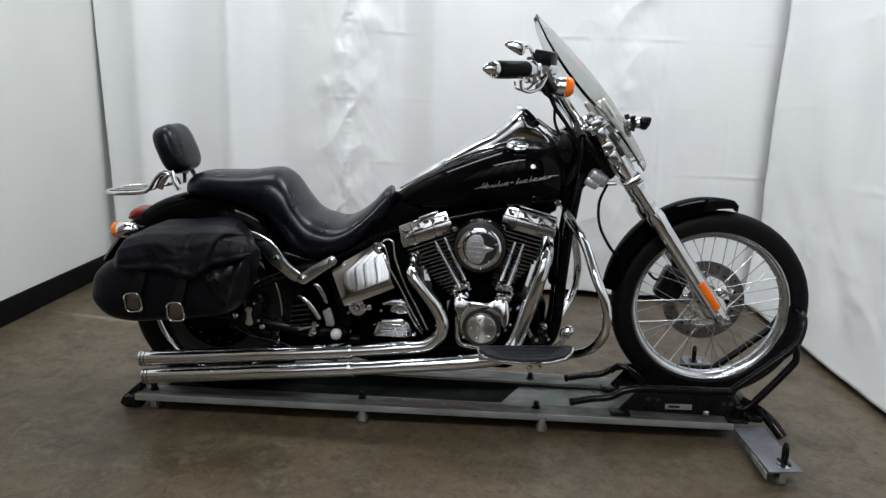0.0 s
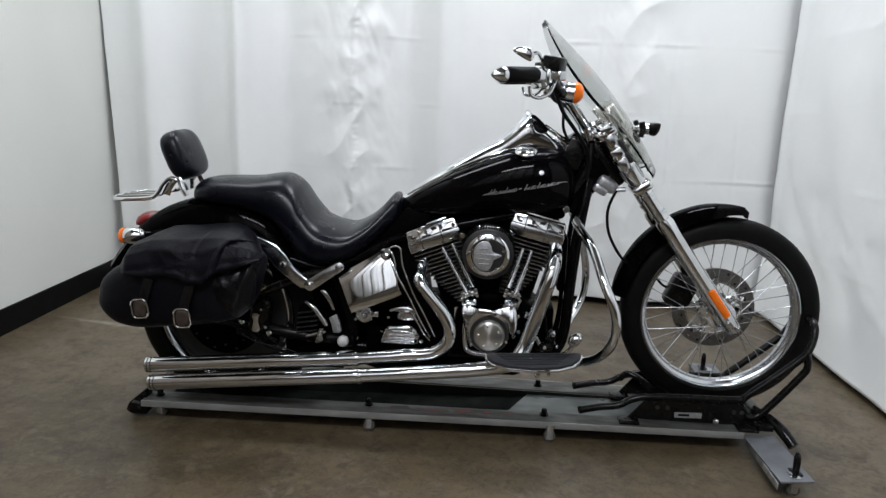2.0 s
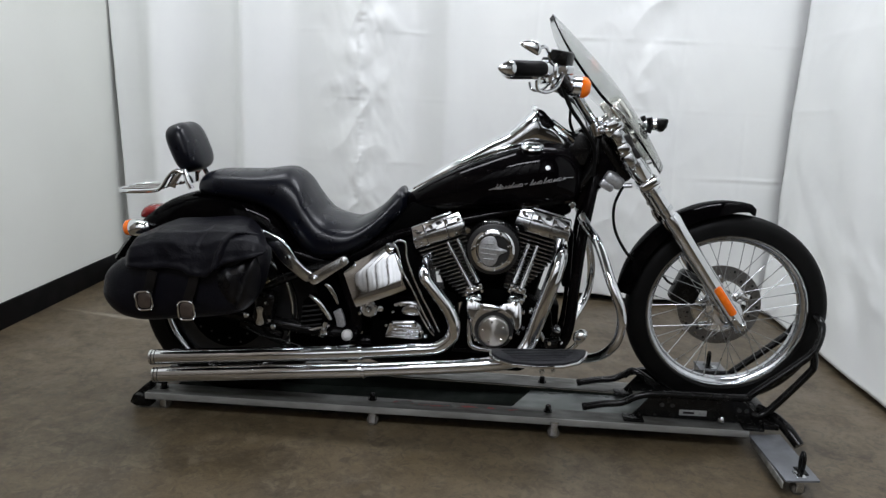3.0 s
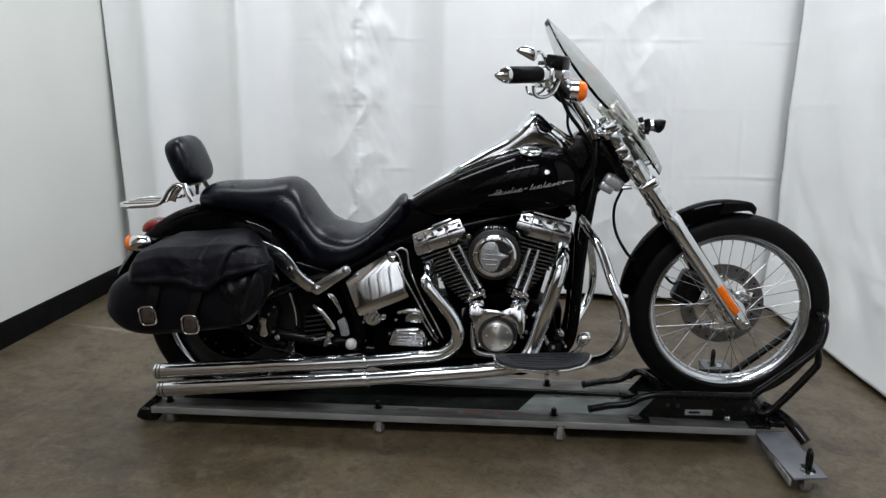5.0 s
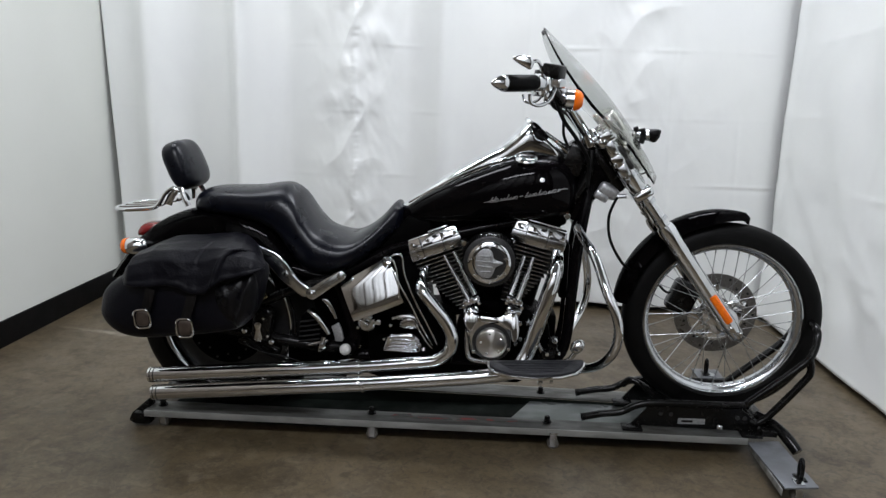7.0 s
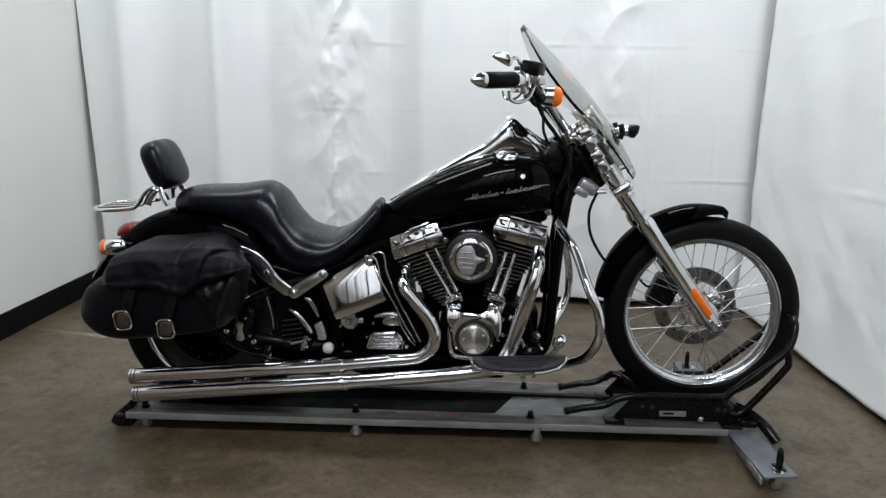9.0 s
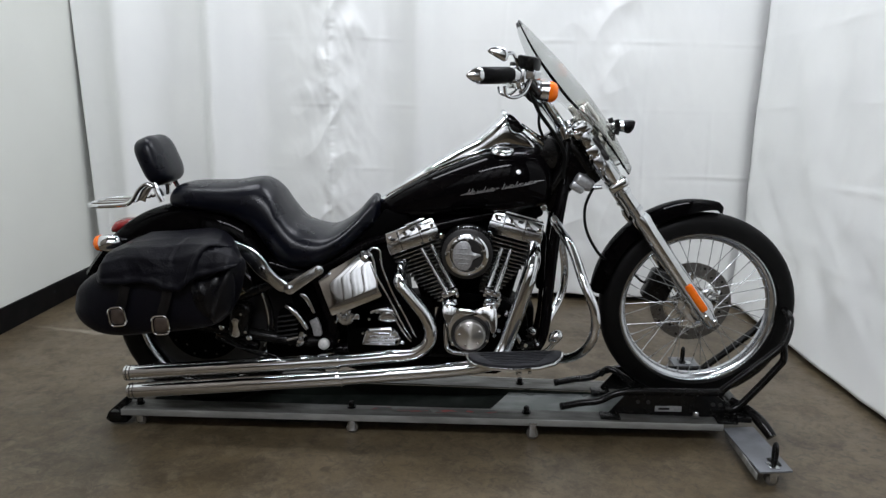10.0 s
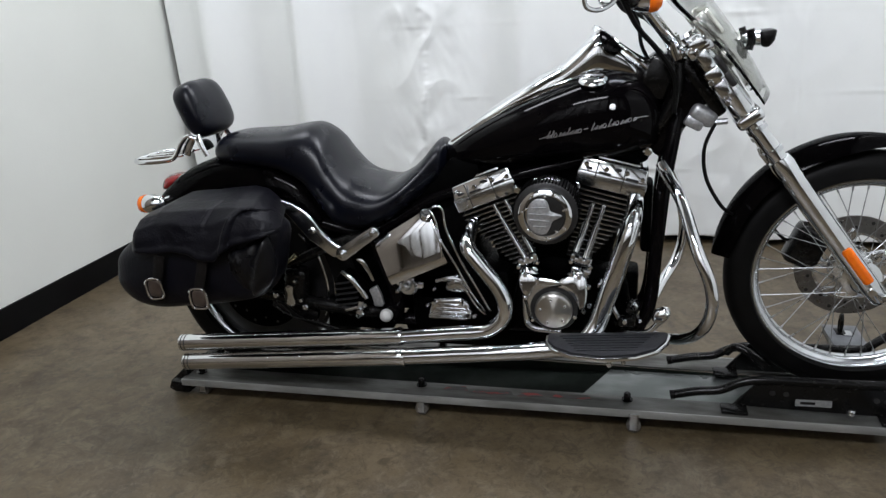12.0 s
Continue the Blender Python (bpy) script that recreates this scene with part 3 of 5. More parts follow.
# the wheel chock: two bent tubes, a side plate each, a hoop in front of the tyre
for sy, y in ((-1, -0.118), (1, 0.092)):
    side = part("chock_tube", tube([(0.432, y - 0.01, 0.098), (0.50, y, 0.110), (0.565, y, 0.121), (0.62, y, 0.150), (0.70, y, 0.163), (0.96, y, 0.170), (1.0, y, 0.190), (1.15, y, 0.325), (1.185, y * 0.95, 0.375), (1.20, y * 0.75, 0.435), (1.195, y * 0.35, 0.455), (1.193, 0, 0.458)], 0.0125, 12, 6), "black_metal", dolly, "bent black chock tube")
    part("tube_end", lathe([(0, 0.0135), (0.012, 0.0135), (0.012, 0.009), (0.004, 0.009), (0.004, 0)], (0.441, y - 0.009, 0.1), (-0.98, -0.12, -0.15), 12), "rubber", side)
    plate = part("chock_plate", slab([(0.60, 0.078), (1.03, 0.078), (1.02, 0.118), (0.97, 0.160), (0.66, 0.155)], y - 0.004, y + 0.004, 0.001), "black_metal", dolly, "black chock side plate", False)
    for hx in (0.70, 0.735, 0.96, 0.985):
        part("hole", lathe([(0, 0.008), (0.001, 0.008), (0.001, 0)], (hx, y - 0.0045, 0.125), (0, -1, 0), 10), "brake_black", plate)
    if sy < 0:
        part("tag", slab([(0.760, 0.092), (0.852, 0.095), (0.852, 0.115), (0.760, 0.112)], y - 0.007, y - 0.0045, 0.0005), "pale_metal", plate, "white printed tag", False)
        part("print_bar", slab([(0.772, 0.099), (0.810, 0.100), (0.810, 0.108), (0.772, 0.107)], y - 0.0078, y - 0.0071, 0), "strap_leather", plate, "", False)
        part("bolt", bolt((0.895, y - 0.03, 0.092), 0.011, 0.016, (0, 0, 1)), "dull_chrome", plate)
    part("brace", tube([(1.00, y, 0.112), (1.05, y, 0.122), (1.165, y, 0.270), (1.182, y, 0.310), (1.172, y, 0.355)], 0.0125, 12, 6), "black_metal", dolly)
    part("clamp_pad", box(0.60, y - 0.03, 0.080, 0.07, 0.05, 0.010, 0.004), "black_metal", dolly)
    part("clamp_pad", box(1.0, y - 0.03, 0.080, 0.07, 0.05, 0.010, 0.004), "black_metal", dolly)
part("cradle", tube([(0.60, 0.07, 0.145), (0.62, 0.05, 0.175), (0.66, 0.03, 0.165), (0.70, -0.03, 0.150)], 0.012, 10, 6), "black_metal", dolly, "black cradle hoop behind the tyre")

# ---------- the motorcycle ----------
bike = thing("motorcycle", "black cruiser motorcycle with much chrome, saddlebag and windshield", "motorcycle")
FW, RW = Vector((0.902, 0.0, 0.444)), Vector((-0.852, 0.0, 0.357))


def tyre_profile(r_out, r_in, half, crown=0.6):
    pts = []
    for i in range(17):
        a = math.pi * (i / 16)
        h = -half * math.cos(a)
        pts.append((h, r_in + (r_out - r_in) * (abs(math.sin(a)) ** crown)))
    return pts + [(half * 0.75, r_in - 0.006), (-half * 0.75, r_in - 0.006)]


# front wheel
front = part("front_wheel", lathe([(-0.034, 0.281), (-0.037, 0.278), (-0.037, 0.274), (-0.033, 0.272), (-0.033, 0.267), (-0.030, 0.264), (-0.024, 0.263), (-0.021, 0.257), (-0.014, 0.251), (0, 0.246), (0.014, 0.250), (0.022, 0.262), (0.032, 0.266), (0.036, 0.277), (0.034, 0.281), (0, 0.27)], FW, (0, 1, 0), 72, True), "dull_chrome", bike, "spoked chrome front wheel")
part("tyre", lathe(tyre_profile(0.342, 0.276, 0.043, 0.55), FW, (0, 1, 0), 72, True), "rubber", front, "black rubber tyre")
part("hub", lathe([(-0.055, 0.0), (-0.055, 0.028), (-0.047, 0.036), (-0.044, 0.050), (-0.036, 0.050), (-0.03, 0.030), (0.03, 0.030), (0.036, 0.050), (0.045, 0.050), (0.055, 0.03), (0.055, 0)], FW, (0, 1, 0), 28), "chrome", front)
part("axle", lathe([(-0.14, 0), (-0.14, 0.009), (-0.132, 0.011), (0.132, 0.011), (0.14, 0)], FW, (0, 1, 0), 14), "chrome", front)
for i in range(40):
    a0 = 2 * math.pi * i / 40
    s = 1 if i % 2 else -1
    lean_ = radians(58) * (1 if (i // 2) % 2 else -1)
    y0 = s * 0.040
    p0 = FW + Vector((0.040 * math.cos(a0 + lean_), y0, 0.040 * math.sin(a0 + lean_)))
    p1 = FW + Vector((0.252 * math.cos(a0), -s * 0.004, 0.252 * math.sin(a0)))
    sp = tube([p0, p0.lerp(p1, 0.93), p0.lerp(p1, 0.93), p1], [0.0013, 0.0013, 0.0027, 0.0027], 6, 1, straight=True)
    part("spoke", sp, "spoke_steel", front)


def brake_disc(at, r, r_in, holes, parent, mat="disc_steel"):
    d = part("brake_disc", lathe([(-0.0025, r_in), (-0.0025, r), (0.0025, r), (0.0025, r_in)], at, (0, 1, 0), 56, True), mat, parent, "drilled steel brake disc")
    for k in range(holes):
        a = 2 * math.pi * k / holes
        rr = r_in + (r - r_in) * (0.3 if k % 2 else 0.7)
        part("hole", lathe([(0, 0.005), (0.0006, 0.005), (0.0006, 0)], at + Vector((rr * math.cos(a), -0.0026, rr * math.sin(a))), (0, -1, 0), 8), "brake_black", d)
    return d


disc = brake_disc(FW + Vector((0, 0.062, 0)), 0.146, 0.098, 20, front)
for k in range(5):
    a = 2 * math.pi * k / 5 + 0.3
    c, s = math.cos(a), math.sin(a)
    part("carrier_arm", tube([FW + Vector((0.04 * c, 0.056, 0.04 * s)), FW + Vector((0.075 * math.cos(a + 0.25), 0.058, 0.075 * math.sin(a + 0.25))), FW + Vector((0.104 * c, 0.060, 0.104 * s))], [0.016, 0.012, 0.017], 8, 4, flat=0.35), "chrome", disc)
part("carrier_ring", lathe([(0.052, 0.044), (0.052, 0.062), (0.060, 0.062), (0.060, 0.044)], FW, (0, 1, 0), 40, True), "chrome", disc, "chrome disc carrier")
part("carrier_ring", lathe([(0.0545, 0.094), (0.0545, 0.101), (0.0605, 0.101), (0.0605, 0.094)], FW, (0, 1, 0), 48, True), "dull_chrome", disc)
part("caliper", join(box(FW.x - 0.125, 0.075, FW.z + 0.055, 0.075, 0.07, 0.12, 0.018, (0, 22, 0), 3), box(FW.x - 0.10, 0.06, FW.z + 0.045, 0.05, 0.05, 0.09, 0.012, (0, 22, 0))), "black_metal", bike, "black front brake caliper")

# front fork
rake = Vector((-0.268, 0, 0.359)).normalized()
foot = Vector((0.928, 0, 0.418))
for y in (-0.105, 0.105):
    o = Vector((0, y, 0))
    lower = part("fork_leg", tube([foot + o - rake * 0.012, foot + o, foot + o + rake * 0.05, foot + o + rake * 0.38, foot + o + rake * 0.435, foot + o + rake * 0.455], [0.016, 0.024, 0.027, 0.029, 0.031, 0.026], 20, 4, straight=True), "chrome", bike, "polished chrome fork leg")
    upper = part("fork_tube", tube([foot + o + rake * 0.44, foot + o + rake * 0.815], 0.0215, 18, 2, straight=True), "chrome", bike)
    part("fork_cap", lathe([(0, 0.024), (0.015, 0.024), (0.022, 0.016), (0.022, 0)], foot + o + rake * 0.81, rake, 18), "chrome", bike)
    for k_ in (0.475, 0.545, 0.655, 0.735):
        part("ring", tube([foot + o + rake * k_, foot + o + rake * (k_ + 0.012)], 0.0315 if k_ > 0.6 else 0.0255, 18, 2, straight=True), "dull_chrome", upper)
    part("cover", tube([foot + o + rake * 0.60, foot + o + rake * 0.615, foot + o + rake * 0.78, foot + o + rake * 0.79], [0.024, 0.030, 0.030, 0.025], 18, 2, straight=True), "chrome", upper)
    ro = Vector((rake.z, 0, -rake.x))
    s = -1 if y < 0 else 1
    c = foot + Vector((0, y + s * 0.026, 0)) + rake * 0.115 + ro * 0.004
    refl = tube([c - rake * 0.055, c - rake * 0.05, c + rake * 0.05, c + rake * 0.055], [0.010, 0.013, 0.013, 0.010], 12, 2, straight=True, flat=0.5)
    part("reflector", refl, "orange", lower, "orange fork reflector")
    part("pinch_bolt", bolt(foot + o + Vector((0.004, s * 0.022, 0.012)), 0.009, 0.012, (0, s, 0)), "dull_chrome", lower)
for k, (along, h) in enumerate(((0.585, 0.034), (0.80, 0.034))):
    c = foot + rake * along
    part("triple_clamp", box(c.x, 0, c.z, 0.07, 0.27, h, 0.012, (0, -36.7, 0), 3), "chrome", bike)
part("steering_head", tube([(0.43, 0, 0.86), (0.405, 0, 0.93), (0.335, 0, 1.035)], 0.034, 16, 4), "black_metal", bike)
part("stem_cover", box(0.470, 0, 0.955, 0.035, 0.13, 0.17, 0.012, (0, -36.7, 0)), "black_metal", bike, "black stem cover")
part("lamp_bracket", join(box(0.515, 0, 0.985, 0.02, 0.12, 0.10, 0.006, (0, -36.7, 0)), box(0.535, 0, 0.965, 0.05, 0.05, 0.02, 0.006, (0, -20, 0))), "chrome", bike, "chrome lamp bracket")

# front fender, wrapped round the tyre
fend = bmesh.new()
rings = []
for i in range(33):
    u = i / 32
    a = radians(80.5 + 93 * u)
    k = min(1, u * 3.5)
    k = k * k * (3 - 2 * k)
    rr = 0.376 - 0.014 * max(0, 1 - u * 22) ** 2 + 0.006 * k + 0.010 * math.sin(u * 3.0)
    hw = 0.062 * (0.42 * math.sqrt(min(1, u * 14 + 0.1)) + 0.58 * k) * min(1, 0.5 + 4 * (1 - u))
    c = FW + Vector((0.004, 0, 0.004))
    ring = []
    for j in range(13):
        s = -1 + 2 * j / 12
        drop = (0.026 + 0.019 * k) * abs(s) ** 2.6
        ring.append(fend.verts.new(c + Vector(((rr - drop) * math.cos(a), hw * s, (rr - drop) * math.sin(a)))))
    rings.append(ring)
for a, b in zip(rings, rings[1:]):
    for j in range(12):
        fend.faces.new((a[j], a[j + 1], b[j + 1], b[j]))
bmesh.ops.solidify(fend, geom=fend.faces[:], thickness=0.003)
part("front_fender", fend, "black_paint", bike, "glossy black front fender")

# rear wheel
rear = part("rear_wheel", lathe([(-0.062, 0.262), (-0.066, 0.258), (-0.064, 0.246), (-0.055, 0.238), (-0.035, 0.228), (0.035, 0.228), (0.058, 0.238), (0.063, 0.256), (0.060, 0.262), (0, 0.245)], RW, (0, 1, 0), 64, True), "dull_chrome", bike, "rear wheel with bright rim, centre coloured as its dark reflection")
part("tyre", lathe(tyre_profile(0.342, 0.256, 0.080, 0.42), RW, (0, 1, 0), 72, True), "rubber", rear, "wide black rubber tyre")
# black colour stands in for what the chrome centre mirrors
part("wheel_centre", lathe([(-0.03, 0.229), (-0.04, 0.18), (-0.036, 0.08), (-0.06, 0.05), (-0.06, 0)], RW, (0, 1, 0), 48), "brake_black", rear, "solid chrome wheel centre, its dark reflection painted black")
rdisc = brake_disc(RW + Vector((0, -0.085, 0)), 0.146, 0.1, 20, rear, "engine_black")
part("brake_plate", lathe([(-0.105, 0), (-0.105, 0.03), (-0.098, 0.06), (-0.09, 0.10), (-0.085, 0.10)], RW, (0, 1, 0), 40), "engine_black", rear)
part("caliper", join(box(-0.70, -0.135, 0.385, 0.075, 0.06, 0.13, 0.02, (0, 8, 0), 3), box(-0.72, -0.12, 0.30, 0.16, 0.03, 0.05, 0.012, (0, 20, 0))), "black_metal", bike, "black rear brake caliper")
part("caliper_badge", slab(smooth_outline([(-0.709, 0.402), (-0.694, 0.394), (-0.698, 0.371), (-0.692, 0.342), (-0.705, 0.329), (-0.721, 0.336), (-0.715, 0.37), (-0.720, 0.391)], 3), -0.176, -0.166, 0.002), "dull_chrome", bike, "kidney-shaped bright inset")
part("swingarm", join(tube([(-0.87, -0.12, 0.355), (-0.7, -0.13, 0.335), (-0.5, -0.13, 0.31), (-0.4, -0.13, 0.315)], 0.022, 12), tube([(-0.87, 0.12, 0.355), (-0.7, 0.13, 0.335), (-0.4, 0.13, 0.315)], 0.022, 12), tube([(-0.86, -0.12, 0.38), (-0.62, -0.13, 0.50), (-0.44, -0.12, 0.56)], 0.018, 12)), "black_metal", bike, "black swingarm")
part("brake_hose", tube([(-0.755, -0.15, 0.33), (-0.69, -0.16, 0.285), (-0.62, -0.16, 0.262), (-0.56, -0.16, 0.25)], 0.005, 8), "rubber", bike)

# rear fender
rf = bmesh.new()
rings = []
line = spline([(-1.235, 0, 0.545), (-1.205, 0, 0.625), (-1.135, 0, 0.695), (-1.05, 0, 0.745), (-0.95, 0, 0.772), (-0.84, 0, 0.775), (-0.73, 0, 0.748), (-0.645, 0, 0.690), (-0.585, 0, 0.600), (-0.56, 0, 0.50)], 5)
for i, q in enumerate(line):
    u = i / (len(line) - 1)
    inward = (Vector((-0.82, 0, 0.42)) - q).normalized()
    hw = 0.112 * min(1, 0.55 + 3 * u)
    deep = 0.105 * min(1, 0.35 + 2.4 * u)
    ring = []
    for j in range(17):
        s = -1 + 2 * j / 16
        ang = s * math.pi / 2
        k = abs(math.sin(ang)) ** 0.75
        ring.append(rf.verts.new(q + Vector((0, math.copysign(hw * k, s), 0)) + inward * deep * (1 - math.cos(ang)) ** 1.3))
    rings.append(ring)
for a, b in zip(rings, rings[1:]):
    for j in range(16):
        rf.faces.new((a[j], a[j + 1], b[j + 1], b[j]))
bmesh.ops.solidify(rf, geom=rf.faces[:], thickness=0.004)
part("rear_fender", rf, "black_paint", bike, "glossy black rear fender")

# tank
tank = part("fuel_tank", loft([(-0.225, 0.752, 0.785, 0.03), (-0.205, 0.744, 0.812, 0.055), (-0.15, 0.744, 0.852, 0.085), (-0.08, 0.748, 0.893, 0.112), (0.0, 0.753, 0.932, 0.132), (0.09, 0.761, 0.970, 0.146), (0.18, 0.769, 1.000, 0.150), (0.26, 0.777, 1.008, 0.142), (0.32, 0.787, 0.990, 0.122), (0.355, 0.80, 0.955, 0.095), (0.370, 0.83, 0.92, 0.06)], 40, 2.6), "black_paint", bike, "glossy black teardrop fuel tank")
part("dash_console", loft([(-0.235, 0.786, 0.806, 0.018), (-0.20, 0.786, 0.826, 0.040), (-0.10, 0.84, 0.900, 0.058), (0.0, 0.88, 0.964, 0.064), (0.06, 0.91, 0.999, 0.066), (0.105, 0.93, 1.023, 0.066), (0.145, 0.945, 1.058, 0.068), (0.180, 0.96, 1.092, 0.070), (0.206, 0.97, 1.110, 0.068), (0.24, 0.97, 1.084, 0.060), (0.29, 0.97, 1.044, 0.050), (0.33, 0.96, 1.010, 0.035)], 36, 2.6), "chrome", bike, "stretched chrome dash console on the tank")
part("gauge", lathe([(0, 0.052), (0.010, 0.052), (0.014, 0.046), (0.010, 0.042), (0.008, 0)], (0.224, 0, 1.080), (0.62, 0, 0.78), 28), ["chrome"], bike)
part("filler_cap", lathe([(0, 0.036), (0.006, 0.038), (0.012, 0.035), (0.016, 0.026), (0.018, 0)], (0.195, -0.098, 0.982), (0.0, -0.30, 0.95), 28), "chrome", bike, "round chrome filler cap")
part("tank_trim", tube([(-0.20, -0.058, 0.822), (-0.1, -0.078, 0.884), (0.0, -0.082, 0.937), (0.1, -0.085, 0.977), (0.19, -0.075, 1.0)], 0.0035, 8), "chrome", bike)
# chrome dot standing in for a lamp's highlight on the paint
part("tank_glint_dot", lathe([(0, 0.009), (0.003, 0.008), (0.004, 0)], (0.247, -0.146, 0.925), (0, -1, 0.25), 16), "chrome", bike)


def tank_side_y(x, z):
    xs = [-0.2, -0.08, 0.0, 0.09, 0.18, 0.26, 0.32, 0.355]
    hw = np.interp(x, xs, [0.058, 0.112, 0.132, 0.146, 0.150, 0.142, 0.122, 0.095])
    lo = np.interp(x, xs, [0.744, 0.748, 0.753, 0.761, 0.769, 0.777, 0.787, 0.80])
    hi = np.interp(x, xs, [0.815, 0.893, 0.932, 0.970, 1.0, 1.008, 0.990, 0.955])
    t = min(1, abs((z - (lo + hi) / 2) / ((hi - lo) / 2)))
    return -hw * (1 - t ** 2.6) ** (1 / 2.6)


# the script on the tank: plain slanted strokes and loops, no letters
def script_z(x):
    return 0.842 + (x - 0.07) * 0.192


def stroke(pts, r):
    """A thin raised stroke laid on the tank's side."""
    return tube([(px, tank_side_y(px, pz) - 0.0024, pz) for px, pz in pts], r, 6, 3, flat=0.5)


badge = part("tank_badge", stroke([(0.060, script_z(0.060) + 0.003), (0.075, script_z(0.075) + 0.005), (0.094, script_z(0.094) + 0.008)], 0.0011), "emblem", bike, "silver script badge")
part("swash", stroke([(0.300, script_z(0.300) + 0.007), (0.318, script_z(0.318) + 0.006), (0.334, script_z(0.334) + 0.003)], 0.0011), "emblem", badge)
part("swash", stroke([(0.176, script_z(0.176) + 0.007), (0.186, script_z(0.186) + 0.008)], 0.0013), "emblem", badge)
for k in range(22):
    x = 0.082 + 0.0104 * k
    z = script_z(x)
    if 0.172 < x < 0.188:
        continue
    tall = k in (0, 1, 5, 11, 15)
    if k % 3 == 2 and not tall:
        loop = [(x + 0.0042 * math.cos(a) + 0.0012 * math.sin(a), z + 0.0055 + 0.0052 * math.sin(a)) for a in np.linspace(0, 2 * math.pi, 9)]
        part("stroke", stroke(loop, 0.0011), "emblem", badge)
    else:
        h = 0.020 if tall else 0.011
        part("stroke", stroke([(x - 0.002, z), (x + h * 0.15, z + h * 0.5), (x + 0.001 + h * 0.32, z + h)], 0.0013), "emblem", badge)
        part("stroke", stroke([(x + 0.002, z + 0.001), (x + 0.0055, z + 0.0045), (x + 0.0085, z + 0.0085)], 0.0009), "emblem", badge)

# seat, backrest, rack
part("seat", loft([(-0.962, 0.768, 0.790, 0.05), (-0.945, 0.757, 0.830, 0.085), (-0.90, 0.750, 0.848, 0.108), (-0.82, 0.742, 0.853, 0.120), (-0.74, 0.730, 0.857, 0.128), (-0.665, 0.690, 0.869, 0.134), (-0.625, 0.636, 0.868, 0.140), (-0.586, 0.582, 0.841, 0.150), (-0.553, 0.556, 0.789, 0.160), (-0.506, 0.552, 0.731, 0.172), (-0.445, 0.562, 0.706, 0.176), (-0.395, 0.588, 0.703, 0.168), (-0.34, 0.624, 0.730, 0.148), (-0.295, 0.660, 0.768, 0.120), (-0.264, 0.684, 0.804, 0.100), (-0.246, 0.70, 0.820, 0.090), (-0.232, 0.72, 0.816, 0.080), (-0.222, 0.735, 0.79, 0.055)], 44, 2.35), "seat_vinyl", bike, "black two-up seat, vinyl, deeply dished")
pad = blob(0.044, 0.104, 0.088, 0.60, 40, 26)
for vt in pad.verts:
    # the face that carries the back bulges, the rear one is flat
    vt.co.x += 0.006 * (1 - (vt.co.z / 0.088) ** 2) * (1 - (vt.co.y / 0.104) ** 2) * (vt.co.x > 0)
    vt.co.x -= 0.006 * bell(vt.co.y, 0.0, 0.02) * (vt.co.x > 0) * max(0, vt.co.z / 0.088)
bmesh.ops.transform(pad, matrix=pose(-1.013, 0, 0.921, 0, -22, 0), verts=pad.verts)
pad = part("backrest_pad", pad, "seat_vinyl", bike, "black padded passenger backrest")
for y in (-0.085, 0.085):
    part("sissy_bar", tube([(-0.975, y * 1.02, 0.785), (-0.992, y, 0.82), (-1.012, y * 0.8, 0.875)], 0.010, 12, 6, flat=0.6), "chrome", bike, "chrome backrest upright")
part("sissy_plate", box(-1.015, 0, 0.835, 0.012, 0.11, 0.09, 0.004, (0, -13, 0)), "chrome", bike)
rack = part("luggage_rack", tube([(-1.000, -0.095, 0.838), (-1.025, -0.098, 0.846), (-1.050, -0.10, 0.826), (-1.078, -0.10, 0.786), (-1.11, -0.10, 0.772), (-1.20, -0.10, 0.765), (-1.245, -0.07, 0.764), (-1.252, 0.0, 0.764), (-1.245, 0.07, 0.764), (-1.20, 0.10, 0.765), (-1.11, 0.10, 0.772), (-1.078, 0.10, 0.786), (-1.050, 0.10, 0.826), (-1.025, 0.098, 0.846), (-1.000, 0.095, 0.838)], 0.0075, 10, 6), "chrome", bike, "chrome luggage rack")
for y in (-0.05, 0.0, 0.05):
    part("rack_bar", tube([(-1.075, y, 0.79), (-1.10, y, 0.776), (-1.245, y, 0.766)], 0.005, 8, 4), "chrome", rack)
for y in (-0.085, 0.085):
    part("rack_stay", slab([(-1.062, 0.790), (-1.045, 0.826), (-1.020, 0.846), (-1.008, 0.832), (-1.030, 0.800), (-1.035, 0.782)], y - 0.004, y + 0.004, 0.002), "chrome", bike, "chrome bracket plate")

# tail
tl = pillow(smooth_outline([(-1.200, 0.655), (-1.192, 0.690), (-1.160, 0.708), (-1.11, 0.705), (-1.13, 0.668)], 3), 0, 0.050, 5)
part("tail_lamp", tl, "red", bike, "red tail lamp")
for y in (-0.183, 0.183):
    b = part("rear_indicator", lathe([(-0.028, 0.0), (-0.027, 0.016), (-0.012, 0.0275), (0.018, 0.029), (0.045, 0.022), (0.058, 0.010), (0.060, 0)], (-1.140, y, 0.655), (1, 0, 0.05), 24), "chrome", bike, "chrome bullet indicator")
    part("lens", lathe([(-0.034, 0), (-0.032, 0.014), (-0.022, 0.026), (-0.008, 0.0285), (-0.008, 0.0)], (-1.142, y, 0.655), (1, 0, 0.05), 24), "orange", b, "orange indicator lens")
    part("stem", tube([(-1.12, y, 0.652), (-1.12, y * 0.5, 0.652)], 0.009, 8, 2, straight=True), "chrome", b)
part("plate_bracket", tube([(-1.20, -0.05, 0.60), (-1.235, -0.06, 0.55), (-1.255, -0.06, 0.52)], 0.016, 8, flat=3), "black_metal", bike)

